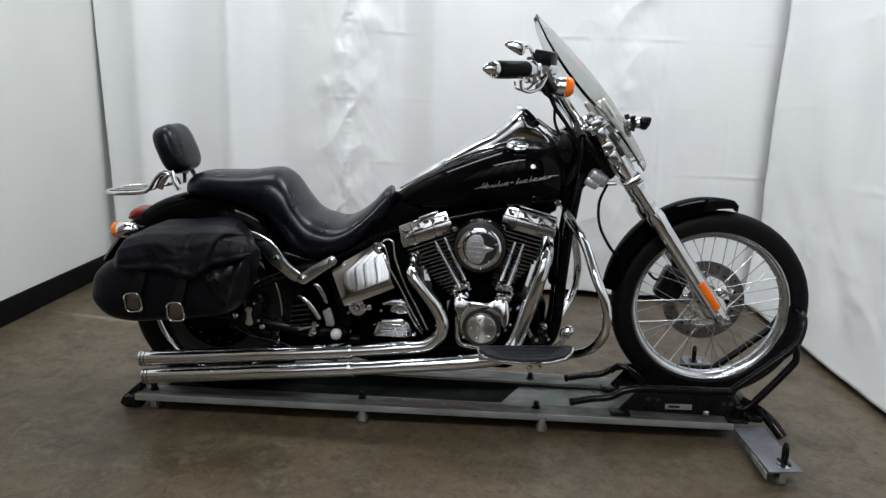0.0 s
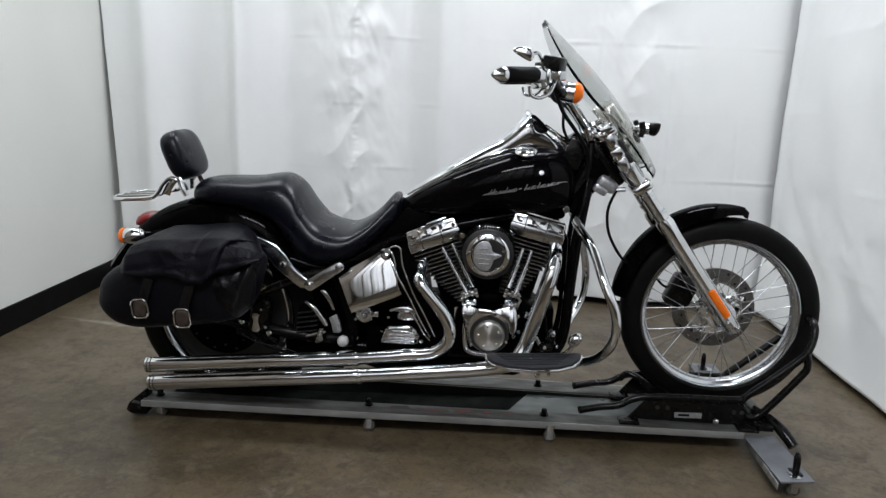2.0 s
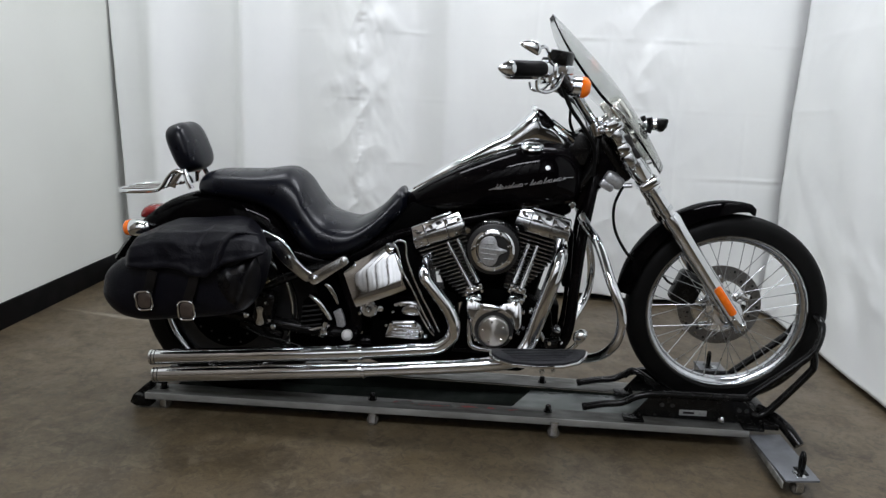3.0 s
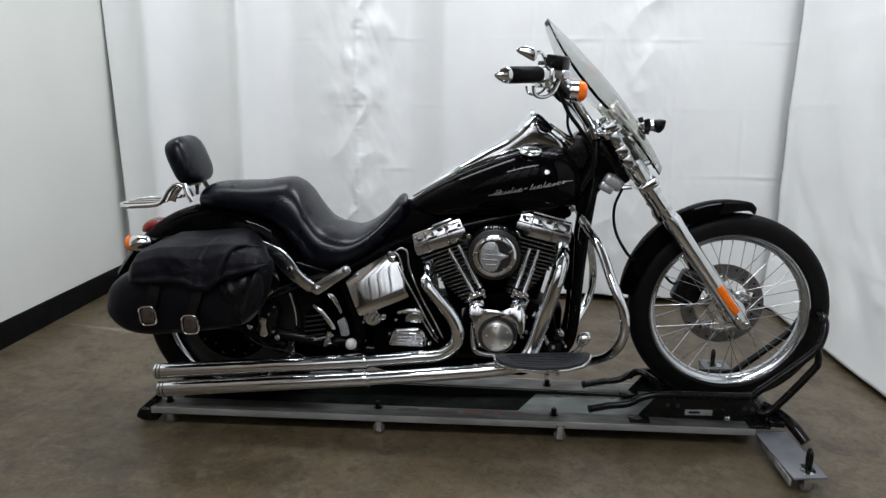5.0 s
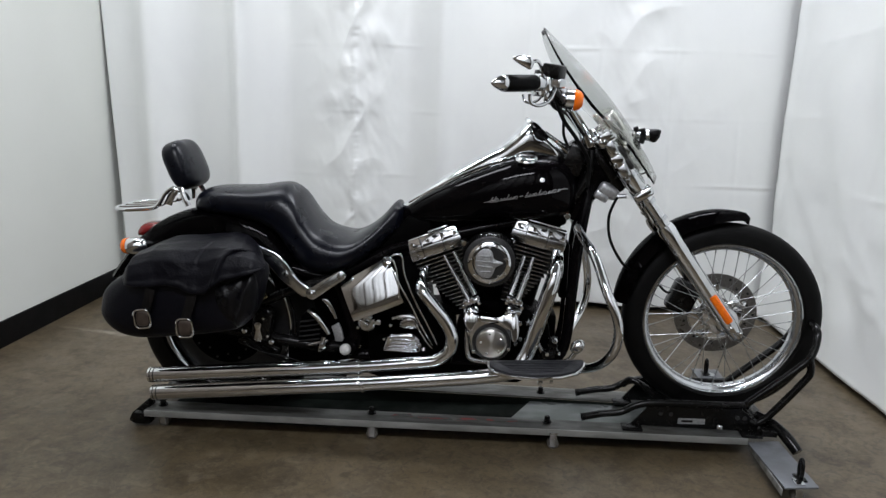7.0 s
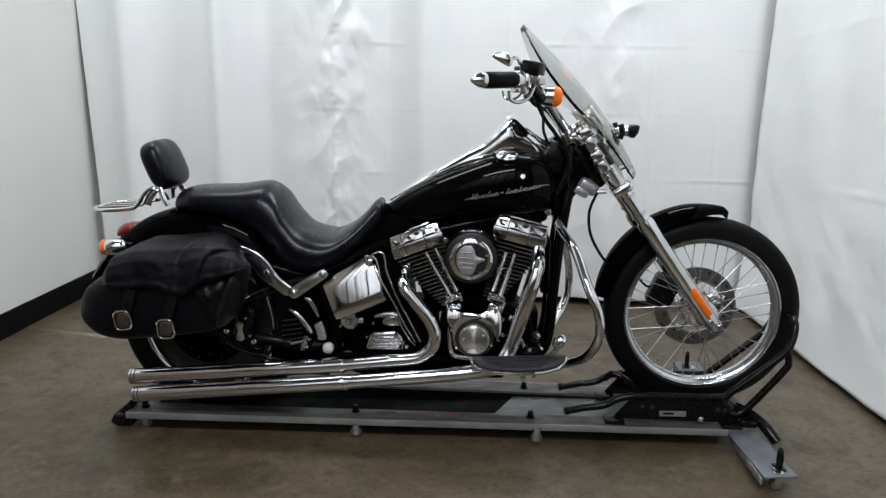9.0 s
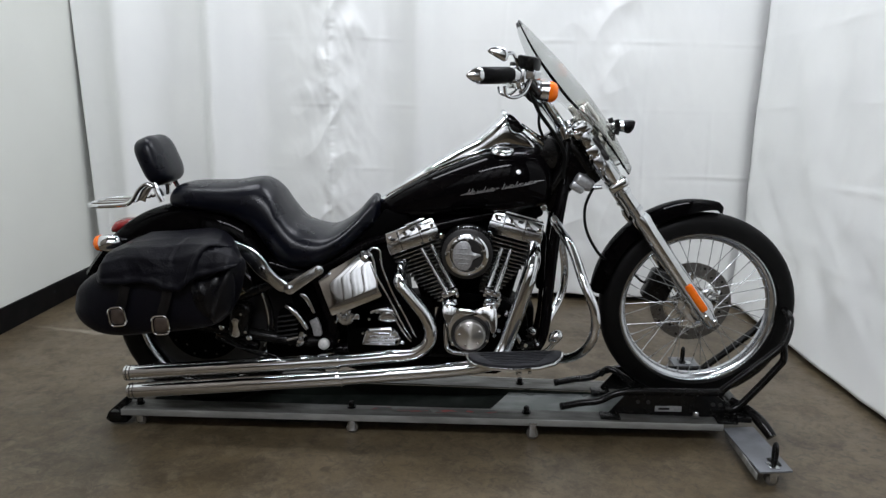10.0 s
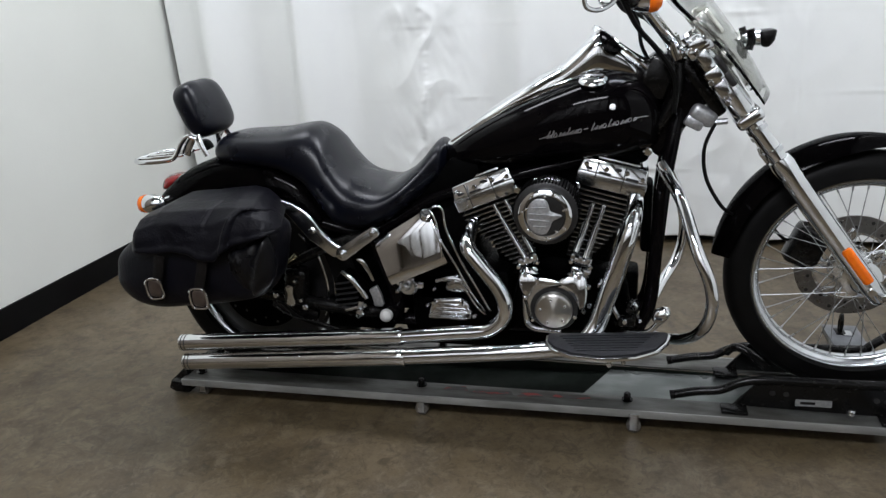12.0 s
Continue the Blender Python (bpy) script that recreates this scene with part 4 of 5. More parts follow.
# saddlebag
bag = part("saddlebag", pillow(smooth_outline([(-1.172, 0.500), (-1.156, 0.545), (-1.10, 0.590), (-1.0, 0.630), (-0.85, 0.660), (-0.70, 0.660), (-0.632, 0.632), (-0.640, 0.560), (-0.655, 0.505), (-0.685, 0.455), (-0.72, 0.428), (-0.84, 0.405), (-0.93, 0.394), (-1.03, 0.383), (-1.105, 0.392), (-1.152, 0.420), (-1.176, 0.460)], 3), -0.295, 0.105, 8, 3.2), "leather", bike, "soft black leather saddlebag, creased, with two buckled straps")


def lid_point(u, v):
    x = -1.072 + 0.466 * u
    zt = float(np.interp(x, [-1.072, -1.06, -1.035, -0.97, -0.79, -0.73, -0.68, -0.640, -0.606], [0.605, 0.635, 0.667, 0.694, 0.710, 0.714, 0.706, 0.684, 0.645]))
    zl = float(np.interp(x, [-1.072, -1.05, -0.97, -0.91, -0.87, -0.84, -0.79, -0.757, -0.735, -0.70, -0.63, -0.606], [0.600, 0.582, 0.580, 0.588, 0.584, 0.569, 0.566, 0.596, 0.609, 0.618, 0.640, 0.643]))
    s = [1.0, 1.0, 0.975, 0.89, 0.66, 0.35, 0.0]
    ys = [-0.19, -0.27, -0.325, -0.368, -0.398, -0.410, -0.416]
    k = v * 6
    z = zl + (zt - zl) * float(np.interp(k, range(7), s))
    y = float(np.interp(k, range(7), ys))
    end = min(u, 1 - u)
    y += 0.06 * max(0, 1 - end / 0.10) ** 2 * (1 if v > 0.3 else 0.4)
    # soft dents, long creases, the set-back end panel and the stitched seam
    y += 0.008 * noise.noise(Vector((x * 9, 2, z * 11))) + 0.004 * abs(noise.noise(Vector((x * 16 + z * 9, 6, z * 14)))) + 0.0012 * noise.noise(Vector((x * 45, 4, z * 38)))
    y += 0.004 * abs(noise.noise(Vector((x * 8 - z * 26, 3.3, z * 9 + x * 5))))
    step = x - float(np.interp(v, [0.3, 0.45, 0.52, 0.65, 0.85, 1.0], [-0.625, -0.665, -0.712, -0.730, -0.746, -0.757]))
    y += 0.014 / (1 + math.exp(max(-30, min(30, -step / 0.0035)))) - 0.009 * bell(step, -0.004, 0.006)
    seam = x - float(np.interp(v, [0.15, 0.4, 0.65], [-0.775, -0.80, -0.826]))
    y -= 0.0055 * bell(seam, 0, 0.0045) * (1 if v < 0.6 else max(0, 1 - (v - 0.6) / 0.1))
    y += 0.004 * bell(seam, 0.012, 0.010) * (v < 0.75)
    y -= 0.004 * bell(v, 0.97, 0.03)
    x -= 0.40 * max(0, y + 0.38) * u ** 3
    if v < 0.98:
        z += 0.004 * noise.noise(Vector((x * 11, 9, v * 3)))
    return (x, y, z)


lid = sheet_object("flap", grid_sheet(130, 64, lid_point), "leather")
lid.data.materials.clear()
lid.data.materials.append(M["leather"])
lid.modifiers.new("thick", "SOLIDIFY").thickness = 0.005
lid.parent = bag
tagged(lid, "wavy-edged black leather flap")
bulge = pillow(smooth_outline([(-0.775, 0.585), (-0.70, 0.612), (-0.645, 0.628), (-0.638, 0.560), (-0.652, 0.490), (-0.700, 0.452), (-0.750, 0.478), (-0.780, 0.53)], 10), -0.362, 0.046, 16, 2.0)
for vt in bulge.verts:
    x, z = vt.co.x, vt.co.z
    k = x - 0.30 * (z - 0.55)
    vt.co.y -= 0.012 * bell(k, -0.665, 0.014) - 0.009 * bell(k, -0.690, 0.014) + 0.007 * bell(x + 0.45 * (z - 0.55), -0.728, 0.018)
    vt.co.y += 0.005 * noise.noise(Vector((x * 14, 5, z * 9)))
part("gusset", bulge, "gloss_leather", bag, "folded leather end gusset")
part("piping", tube([(-0.652, -0.372, 0.635), (-0.662, -0.398, 0.595), (-0.690, -0.408, 0.560), (-0.668, -0.400, 0.535), (-0.655, -0.385, 0.495)], 0.0022, 6), "leather", bag)
for sx, sz, tilt in ((-0.992, 0.476, 8), (-0.856, 0.453, 4)):
    top_x = sx + 0.022
    strap = part("strap", tube([(top_x + 0.006, -0.412, 0.572), (top_x - 0.004, -0.414, 0.53), (sx + 0.004, -0.413, 0.49), (sx, -0.412, 0.462), (sx - 0.002, -0.406, 0.435)], 0.016, 10, 6, flat=0.22), "strap_leather", bag, "black leather strap")
    ring = [(sx + 0.026 * math.copysign(abs(math.cos(a)) ** 0.55, math.cos(a)), -0.421, sz + 0.030 * math.copysign(abs(math.sin(a)) ** 0.55, math.sin(a))) for a in np.linspace(0, 2 * math.pi, 24, endpoint=False)]
    bk = tube(ring, 0.0035, 8, 2, True)
    bmesh.ops.rotate(bk, cent=(sx, -0.42, sz), matrix=Matrix.Rotation(radians(-tilt), 3, "Y"), verts=bk.verts)
    part("buckle", bk, "chrome", strap, "rounded chrome buckle")
    part("strap_tongue", pillow([(sx + 0.021 * math.copysign(abs(math.cos(a)) ** 0.6, math.cos(a)), sz + 0.025 * math.copysign(abs(math.sin(a)) ** 0.6, math.sin(a))) for a in np.linspace(0, 2 * math.pi, 20, endpoint=False)], -0.419, 0.004, 3), "brown_leather", strap, "worn brown leather")

# fender strut and seat link
strut = part("fender_strut", leaning(slab(smooth_outline([(-0.740, 0.674), (-0.716, 0.674), (-0.677, 0.669), (-0.638, 0.652), (-0.600, 0.621), (-0.569, 0.580), (-0.533, 0.549), (-0.512, 0.536), (-0.508, 0.518), (-0.524, 0.506), (-0.546, 0.505), (-0.583, 0.533), (-0.621, 0.562), (-0.669, 0.618), (-0.700, 0.648), (-0.735, 0.662)], 3), -0.190, -0.170, 0.008, 4), 0.59, 0.06), "dull_chrome", bike, "broad dull chrome fender strut plate")
part("strut_edge", tube([(-0.69, -0.186, 0.671), (-0.640, -0.188, 0.652), (-0.602, -0.190, 0.621), (-0.574, -0.192, 0.584)], [0.003, 0.006, 0.006, 0.003], 10), "chrome", strut)
part("bolt", bolt((-0.600, -0.190, 0.585), 0.010, 0.010), "chrome", strut)
a_, b_ = Vector((-0.505, 0.522)), Vector((-0.408, 0.587))
capsule = [tuple(b_ + Vector((math.cos(t), math.sin(t))) * 0.0165) for t in np.linspace(-0.98, 2.16, 12)] + [tuple(a_ + Vector((math.cos(t), math.sin(t))) * 0.0205) for t in np.linspace(2.16, 5.30, 12)]
link = part("seat_link", leaning(slab(capsule, -0.206, -0.190, 0.003), 0.55, 0.10), "dull_chrome", bike, "dull grey link bar with two bolts")
for q, r in ((a_, 0.0135), (b_, 0.0115)):
    part("bolt", join(lathe([(0, r), (0.004, r), (0.005, r * 0.85), (0.005, 0)], (q.x, -0.206 + 0.10 * (q.y - 0.55), q.y), (0, -1, 0), 20), bolt((q.x, -0.210 + 0.10 * (q.y - 0.55), q.y), r * 0.6, 0.006)), "dull_chrome", link)

# oil tank
ot = bmesh.new()
TL, TR, BR, BL = (Vector(p) for p in ((-0.416, 0.553), (-0.256, 0.650), (-0.196, 0.501), (-0.361, 0.433)))
rows = []
for i in range(15):
    u = -1 + 2 * i / 14
    row = []
    for j in range(9):
        v = j / 8
        q = (BL.lerp(BR, (u + 1) / 2)).lerp(TL.lerp(TR, (u + 1) / 2), v)
        row.append(ot.verts.new((q.x, -0.214 + 0.007 * u * u + 0.010 * u + 0.036 * v + 0.008 * (abs(2 * v - 1)) ** 10, q.y)))
    rows.append(row)
for a, b in zip(rows, rows[1:]):
    for j in range(8):
        ot.faces.new((a[j], a[j + 1], b[j + 1], b[j]))
rim_e = [e for e in ot.edges if e.is_boundary]
ext = bmesh.ops.extrude_edge_only(ot, edges=rim_e)
for vt in (g for g in ext["geom"] if isinstance(g, bmesh.types.BMVert)):
    vt.co.y = 0.0
part("oil_tank", ot, "chrome", bike, "polished chrome oil tank")
part("oil_cap", lathe([(0, 0.016), (0.008, 0.018), (0.020, 0.0165), (0.022, 0.0)], (-0.256, -0.178, 0.628), (0.25, -0.45, 1), 20), "chrome", bike)
part("cap_hole", lathe([(0.0225, 0.009), (0.0235, 0)], (-0.256, -0.178, 0.628), (0.25, -0.45, 1), 16), "brake_black", bike)
part("oil_drain", join(lathe([(0, 0.03), (0.02, 0.03), (0.026, 0.024), (0.026, 0)], (-0.325, -0.15, 0.415), (0, -1, 0), 20), box(-0.30, -0.165, 0.420, 0.05, 0.02, 0.02, 0.006)), "dull_chrome", bike)
for pts in (((-0.250, -0.175, 0.650), (-0.224, -0.19, 0.666), (-0.203, -0.19, 0.657), (-0.194, -0.19, 0.599), (-0.154, -0.192, 0.503), (-0.120, -0.19, 0.440), (-0.080, -0.18, 0.356)),
            ((-0.248, -0.175, 0.638), (-0.235, -0.19, 0.648), (-0.222, -0.192, 0.617), (-0.212, -0.195, 0.570), (-0.172, -0.197, 0.500), (-0.135, -0.195, 0.425), (-0.098, -0.17, 0.350)),
            ((-0.238, -0.18, 0.62), (-0.222, -0.195, 0.59), (-0.212, -0.197, 0.555), (-0.211, -0.19, 0.51)),
            ((-0.22, -0.16, 0.432), (-0.178, -0.17, 0.446), (-0.156, -0.175, 0.425), (-0.12, -0.175, 0.365), (-0.10, -0.16, 0.335))):
    part("oil_line", tube(pts, 0.0034, 10, 6), "chrome", bike, "chrome oil line")

# transmission and what sits behind the exhaust
part("transmission", join(box(-0.18, -0.02, 0.36, 0.30, 0.22, 0.20, 0.02), box(-0.25, -0.10, 0.40, 0.12, 0.06, 0.10, 0.015)), "engine_black", bike, "black gearbox")
gb = part("gearbox_cover", slab([(-0.272, 0.318), (-0.250, 0.382), (-0.165, 0.388), (-0.140, 0.370), (-0.136, 0.320)], -0.178, -0.13, 0.010, 3), "chrome", bike, "ribbed chrome gearbox cover")
for k in range(4):
    z = 0.327 + 0.013 * k
    part("rib", box(-0.205 + 0.004 * k, -0.182, z, 0.115 - 0.012 * k, 0.012, 0.006, 0.002), "chrome", gb)
for bx, bz in ((-0.245, 0.372), (-0.165, 0.376), (-0.155, 0.333)):
    part("bolt", bolt((bx, -0.178, bz), 0.008, 0.012), "chrome", gb)
part("kick_cover", pillow(smooth_outline([(-0.215, 0.405), (-0.20, 0.445), (-0.165, 0.452), (-0.145, 0.418), (-0.155, 0.400)], 3), -0.155, 0.02, 4), "dull_chrome", bike)
cool = part("rear_grille", slab([(-0.575, 0.318), (-0.565, 0.418), (-0.53, 0.445), (-0.47, 0.39), (-0.462, 0.315)], -0.14, -0.10, 0.008), "engine_black", bike, "black finned regulator block")
for k in range(5):
    part("rib", box(-0.535 + 0.002 * k, -0.146, 0.335 + 0.018 * k, 0.075, 0.014, 0.003, 0.001, (0, -10, 0)), "fin", cool)
part("brake_arm", tube([(-0.532, -0.165, 0.450), (-0.504, -0.17, 0.433), (-0.479, -0.17, 0.402), (-0.459, -0.168, 0.368)], [0.006, 0.010, 0.011, 0.008], 12), "chrome", bike)
part("linkage", join(tube([(-0.53, -0.165, 0.325), (-0.46, -0.165, 0.345)], 0.006, 8, 2, straight=True), tube([(-0.49, -0.17, 0.305), (-0.475, -0.17, 0.36)], 0.009, 8, 2, straight=True), lathe([(0, 0.014), (0.02, 0.012), (0.024, 0)], (-0.478, -0.165, 0.325), (0, -1, 0), 14)), "dull_chrome", bike)
part("side_plate", tube([(-0.480, -0.165, 0.492), (-0.464, -0.165, 0.483), (-0.446, -0.165, 0.455), (-0.434, -0.165, 0.425)], [0.004, 0.008, 0.007, 0.004], 10, flat=0.5), "dull_chrome", bike, "curved bright bracket")
part("side_plate", slab([(-0.450, 0.395), (-0.424, 0.410), (-0.413, 0.385), (-0.406, 0.352), (-0.413, 0.342), (-0.436, 0.343), (-0.441, 0.37)], -0.168, -0.155, 0.003), "pale_metal", bike, "dull grey bracket plate")
part("frame_gusset", tube([(-0.44, -0.12, 0.56), (-0.40, -0.13, 0.46), (-0.375, -0.13, 0.36), (-0.39, -0.13, 0.29)], 0.024, 12, flat=0.7), "black_paint", bike)
part("pivot_cap", lathe([(0, 0.030), (0.02, 0.030), (0.03, 0.022), (0.032, 0)], (-0.39, -0.13, 0.318), (0, -1, 0), 22), "black_paint", bike)
part("white_ball", lathe([(0, 0.018), (0.008, 0.020), (0.018, 0.018), (0.024, 0.010), (0.026, 0)], (-0.400, -0.160, 0.316), (0, -1, 0), 20), "white_plastic", bike, "white domed plug")

# frame
for y in (-0.075, 0.075):
    part("down_tube", tube([(0.415, y * 0.5, 0.90), (0.402, y * 0.8, 0.83), (0.385, y, 0.70), (0.372, y, 0.52), (0.365, y, 0.38), (0.345, y, 0.305), (0.29, y, 0.272), (0.0, y, 0.262), (-0.40, y * 1.3, 0.275)], 0.019, 14), "black_paint", bike, "glossy black frame tube")
    part("seat_rail", tube([(0.30, y * 0.6, 0.80), (0.0, y, 0.73), (-0.25, y, 0.66), (-0.45, y * 1.3, 0.56), (-0.60, y * 1.4, 0.58)], 0.018, 12), "black_paint", bike)
part("neck_gusset", slab(smooth_outline([(0.345, 0.80), (0.375, 0.96), (0.35, 1.02), (0.40, 1.05), (0.47, 0.955), (0.475, 0.90), (0.43, 0.85), (0.40, 0.78)], 3), -0.055, 0.055, 0.012), "black_paint", bike, "black frame neck")
part("ignition_box", join(box(0.355, -0.055, 0.985, 0.07, 0.05, 0.10, 0.012, (0, 20, 0)), tube([(0.345, -0.06, 0.83), (0.40, -0.065, 0.93), (0.41, -0.055, 1.02)], 0.014, 10)), "black_metal", bike)
part("neck_bolt", bolt((0.338, -0.105, 0.803), 0.012, 0.012), "chrome", bike)

# exhaust
hdr = part("rear_header", tube([(-0.118, -0.06, 0.590), (-0.136, -0.11, 0.586), (-0.139, -0.165, 0.572), (-0.132, -0.203, 0.552), (-0.108, -0.215, 0.524), (-0.076, -0.222, 0.486), (-0.046, -0.225, 0.445), (-0.028, -0.228, 0.402), (-0.034, -0.23, 0.356), (-0.072, -0.23, 0.320), (-0.115, -0.23, 0.308), (-0.18, -0.23, 0.300), (-0.335, -0.232, 0.281)], 0.0220, 20), "chrome", bike, "bent chrome exhaust header")
mufa = part("muffler", tube([(-0.330, -0.232, 0.2815), (-0.336, -0.232, 0.281), (-0.345, -0.232, 0.280), (-1.072, -0.238, 0.2105)], [0.024, 0.0262, 0.0262, 0.0262], 24, 2, straight=True, caps=False), "chrome", bike, "long straight chrome muffler")
fh = part("front_header", tube([(0.312, -0.10, 0.668), (0.308, -0.165, 0.642), (0.296, -0.195, 0.600), (0.270, -0.205, 0.508), (0.243, -0.205, 0.415), (0.220, -0.212, 0.345), (0.180, -0.235, 0.298), (0.10, -0.25, 0.281), (-0.05, -0.258, 0.263), (-0.330, -0.260, 0.2305)], [0.022, 0.024, 0.025, 0.026, 0.026, 0.026, 0.026, 0.025, 0.024, 0.024], 20), "chrome", bike, "bent chrome exhaust header")
mufb = part("muffler", tube([(-0.325, -0.26, 0.231), (-0.331, -0.26, 0.2305), (-0.340, -0.26, 0.2295), (-1.052, -0.264, 0.158)], [0.024, 0.0262, 0.0262, 0.0262], 24, 2, straight=True, caps=False), "chrome", bike, "long straight chrome muffler")
for m_, end in ((mufa, (-1.072, -0.238, 0.2105)), (mufb, (-1.052, -0.264, 0.158))):
    part("tip", lathe([(-0.003, 0.0262), (0.002, 0.0255), (0.002, 0.0235), (-0.08, 0.0225)], end, (-1, 0, -0.095), 24), "chrome", m_)
    part("tip_inside", lathe([(-0.06, 0.0224), (-0.06, 0)], end, (-1, 0, -0.095), 16), "brake_black", m_)
    part("clamp", tube([Vector(end) + Vector((0.728, 0.004, 0.0708)), Vector(end) + Vector((0.735, 0.004, 0.0714))], 0.0275, 24, 2, straight=True), "chrome", m_)
for bx, bz in ((-0.72, 0.215), (-0.42, 0.245)):
    part("muffler_bracket", box(bx, -0.175, bz, 0.07, 0.09, 0.02, 0.004), "black_metal", bike)

# engine
part("crankcase", slab([(-0.05, 0.265), (0.0, 0.47), (0.08, 0.50), (0.20, 0.49), (0.30, 0.42), (0.315, 0.30), (0.27, 0.265)], -0.10, 0.13, 0.015), "engine_black", bike, "black engine crankcase")


def cover_block(at, tilt):
    """The rocker cover: a block whose long faces lean in towards its top."""
    bm = box(0, 0, 0, 0.186, 0.204, 0.040, 0.006, (0, 0, 0), 3)
    for vt in bm.verts:
        k = (vt.co.z + 0.02) / 0.04
        vt.co.y *= 1 - 0.15 * k
        vt.co.x *= 1 - 0.05 * k
    bmesh.ops.transform(bm, matrix=pose(at.x, 0, at.z, 0, tilt, 0), verts=bm.verts)
    return bm


def cylinder(cx, cz, tilt, mirror):
    t = radians(tilt)
    down = Vector((-math.sin(t), 0, -math.cos(t)))
    base = Vector((cx, 0, cz))
    c = base + down * 0.115
    cyl = part("cylinder", tube([base + down * 0.0, base + down * 0.235], 0.062, 28, 2, straight=True), "engine_black", bike, "black finned engine cylinder")
    for i in range(16):
        q = base + down * (0.010 + 0.0142 * i)
        w = 0.176 - 0.0012 * i if i < 5 else 0.136 - 0.0080 * (i - 5)
        h = 0.196 if i < 5 else 0.178
        q = q + Vector((math.cos(t), 0, -math.sin(t))) * (mirror * 0.0034 * max(0, i - 5))
        part("cooling_fin", box(q.x, 0, q.z, w, h, 0.0042, 0.0015, (0, tilt, 0), 1), "fin", cyl)
        part("fin_rim", join(box(q.x, -h / 2 - 0.0004, q.z, w - 0.012, 0.0012, 0.0030, 0, (0, tilt, 0)), ), "fin_edge", cyl)
    up = -down
    side = Vector((math.cos(t), 0, -math.sin(t)))
    a = base + up * 0.022
    rb = part("rocker_box", box(a.x, 0, a.z, 0.188, 0.206, 0.040, 0.004, (0, tilt, 0), 2), "dull_chrome", cyl, "chrome rocker box")
    b = base + up * 0.060
    part("rocker_cover", cover_block(b, tilt), "chrome", cyl, "polished rocker cover")
    d = base + up * 0.088
    part("rocker_top", box(d.x, 0, d.z - 0.008, 0.128, 0.150, 0.012, 0.005, (0, tilt, 0), 3), "chrome", cyl)
    for s_, h_ in ((-0.075, 0.062), (-0.02, 0.06), (0.035, 0.062), (0.078, 0.055)):
        q = base + up * h_ + side * s_
        part("bolt", bolt((q.x, -0.100, q.z), 0.0062, 0.009), "chrome", cyl)
    # black boxes on the face paint the dark of its slots
    for s_, h_, w_ in ((-0.066, 0.053, 0.016), (-0.022, 0.047, 0.034), (0.052, 0.047, 0.034), (0.010, 0.066, 0.018)):
        q = base + up * h_ + side * s_
        part("slot_shade", box(q.x, -0.1015, q.z, w_, 0.006, 0.007, 0.002, (0, tilt, 0)), "brake_black", cyl)
    for s_ in (-0.045, 0.030):
        q = base + up * 0.042 + side * s_
        part("joint", box(q.x, -0.1015, q.z, 0.0022, 0.006, 0.070, 0, (0, tilt, 0)), "brake_black", cyl)
    return cyl


cylinder(-0.090, 0.652, -21.5, 1)
cylinder(0.240, 0.690, 14.0, -1)
part("intake", join(box(0.088, -0.06, 0.63, 0.12, 0.10, 0.10, 0.02), tube([(-0.01, -0.03, 0.64), (0.09, -0.05, 0.63), (0.19, -0.03, 0.64)], 0.026, 12)), "engine_black", bike, "black carburettor")

for top_p, bot_p in (((-0.068, 0.658), (0.022, 0.515)), ((-0.036, 0.673), (0.043, 0.535)), ((0.203, 0.668), (0.160, 0.540)), ((0.232, 0.664), (0.186, 0.522))):
    a, b = Vector((top_p[0], -0.135, top_p[1])), Vector((bot_p[0], -0.165, bot_p[1]))
    pr = part("pushrod_tube", tube([a, a.lerp(b, 0.42), a.lerp(b, 0.42), a.lerp(b, 0.95), b], [0.0065, 0.0065, 0.009, 0.009, 0.010], 14, 2, straight=True), "chrome", bike, "chrome pushrod tube")
    part("seal", tube([a.lerp(b, 0.40), a.lerp(b, 0.44)], 0.0105, 14, 2, straight=True), "chrome", pr)
for cx, cz, tilt in ((0.032, 0.506, -22), (0.174, 0.512, 16)):
    lb = part("lifter_block", join(box(cx, -0.16, cz + 0.006, 0.058, 0.05, 0.014, 0.004, (0, tilt, 0), 3), box(cx, -0.16, cz - 0.028, 0.054, 0.045, 0.026, 0.008, (0, tilt, 0), 3)), "chrome", bike, "chrome lifter block")
    for s_ in (-0.026, 0.026):
        part("bolt", bolt((cx + s_, -0.185, cz - 0.002 + (s_ * 0.3 if tilt < 0 else -s_ * 0.3)), 0.0065, 0.01), "chrome", lb)

cam_cover = part("cam_cover", slab(smooth_outline([(0.008, 0.470), (0.030, 0.500), (0.062, 0.478), (0.105, 0.462), (0.142, 0.480), (0.172, 0.500), (0.190, 0.470), (0.190, 0.425), (0.172, 0.385), (0.158, 0.345), (0.105, 0.322), (0.045, 0.332), (0.022, 0.385), (0.014, 0.43)], 3), -0.198, -0.09, 0.017, 4), "chrome", bike, "polished chrome cam cover")
for bx, bz in ((0.026, 0.478), (0.172, 0.478), (0.180, 0.432), (0.026, 0.41), (0.045, 0.345), (0.162, 0.36)):
    part("bolt", bolt((bx, -0.198, bz), 0.0065, 0.009), "chrome", cam_cover)
pc = part("points_cover", lathe([(-0.01, 0.052), (0.008, 0.052), (0.014, 0.049), (0.016, 0.045), (0.016, 0.0)], (0.104, -0.205, 0.381), (0, -1, 0), 40), "alloy", bike, "round brushed alloy points cover")
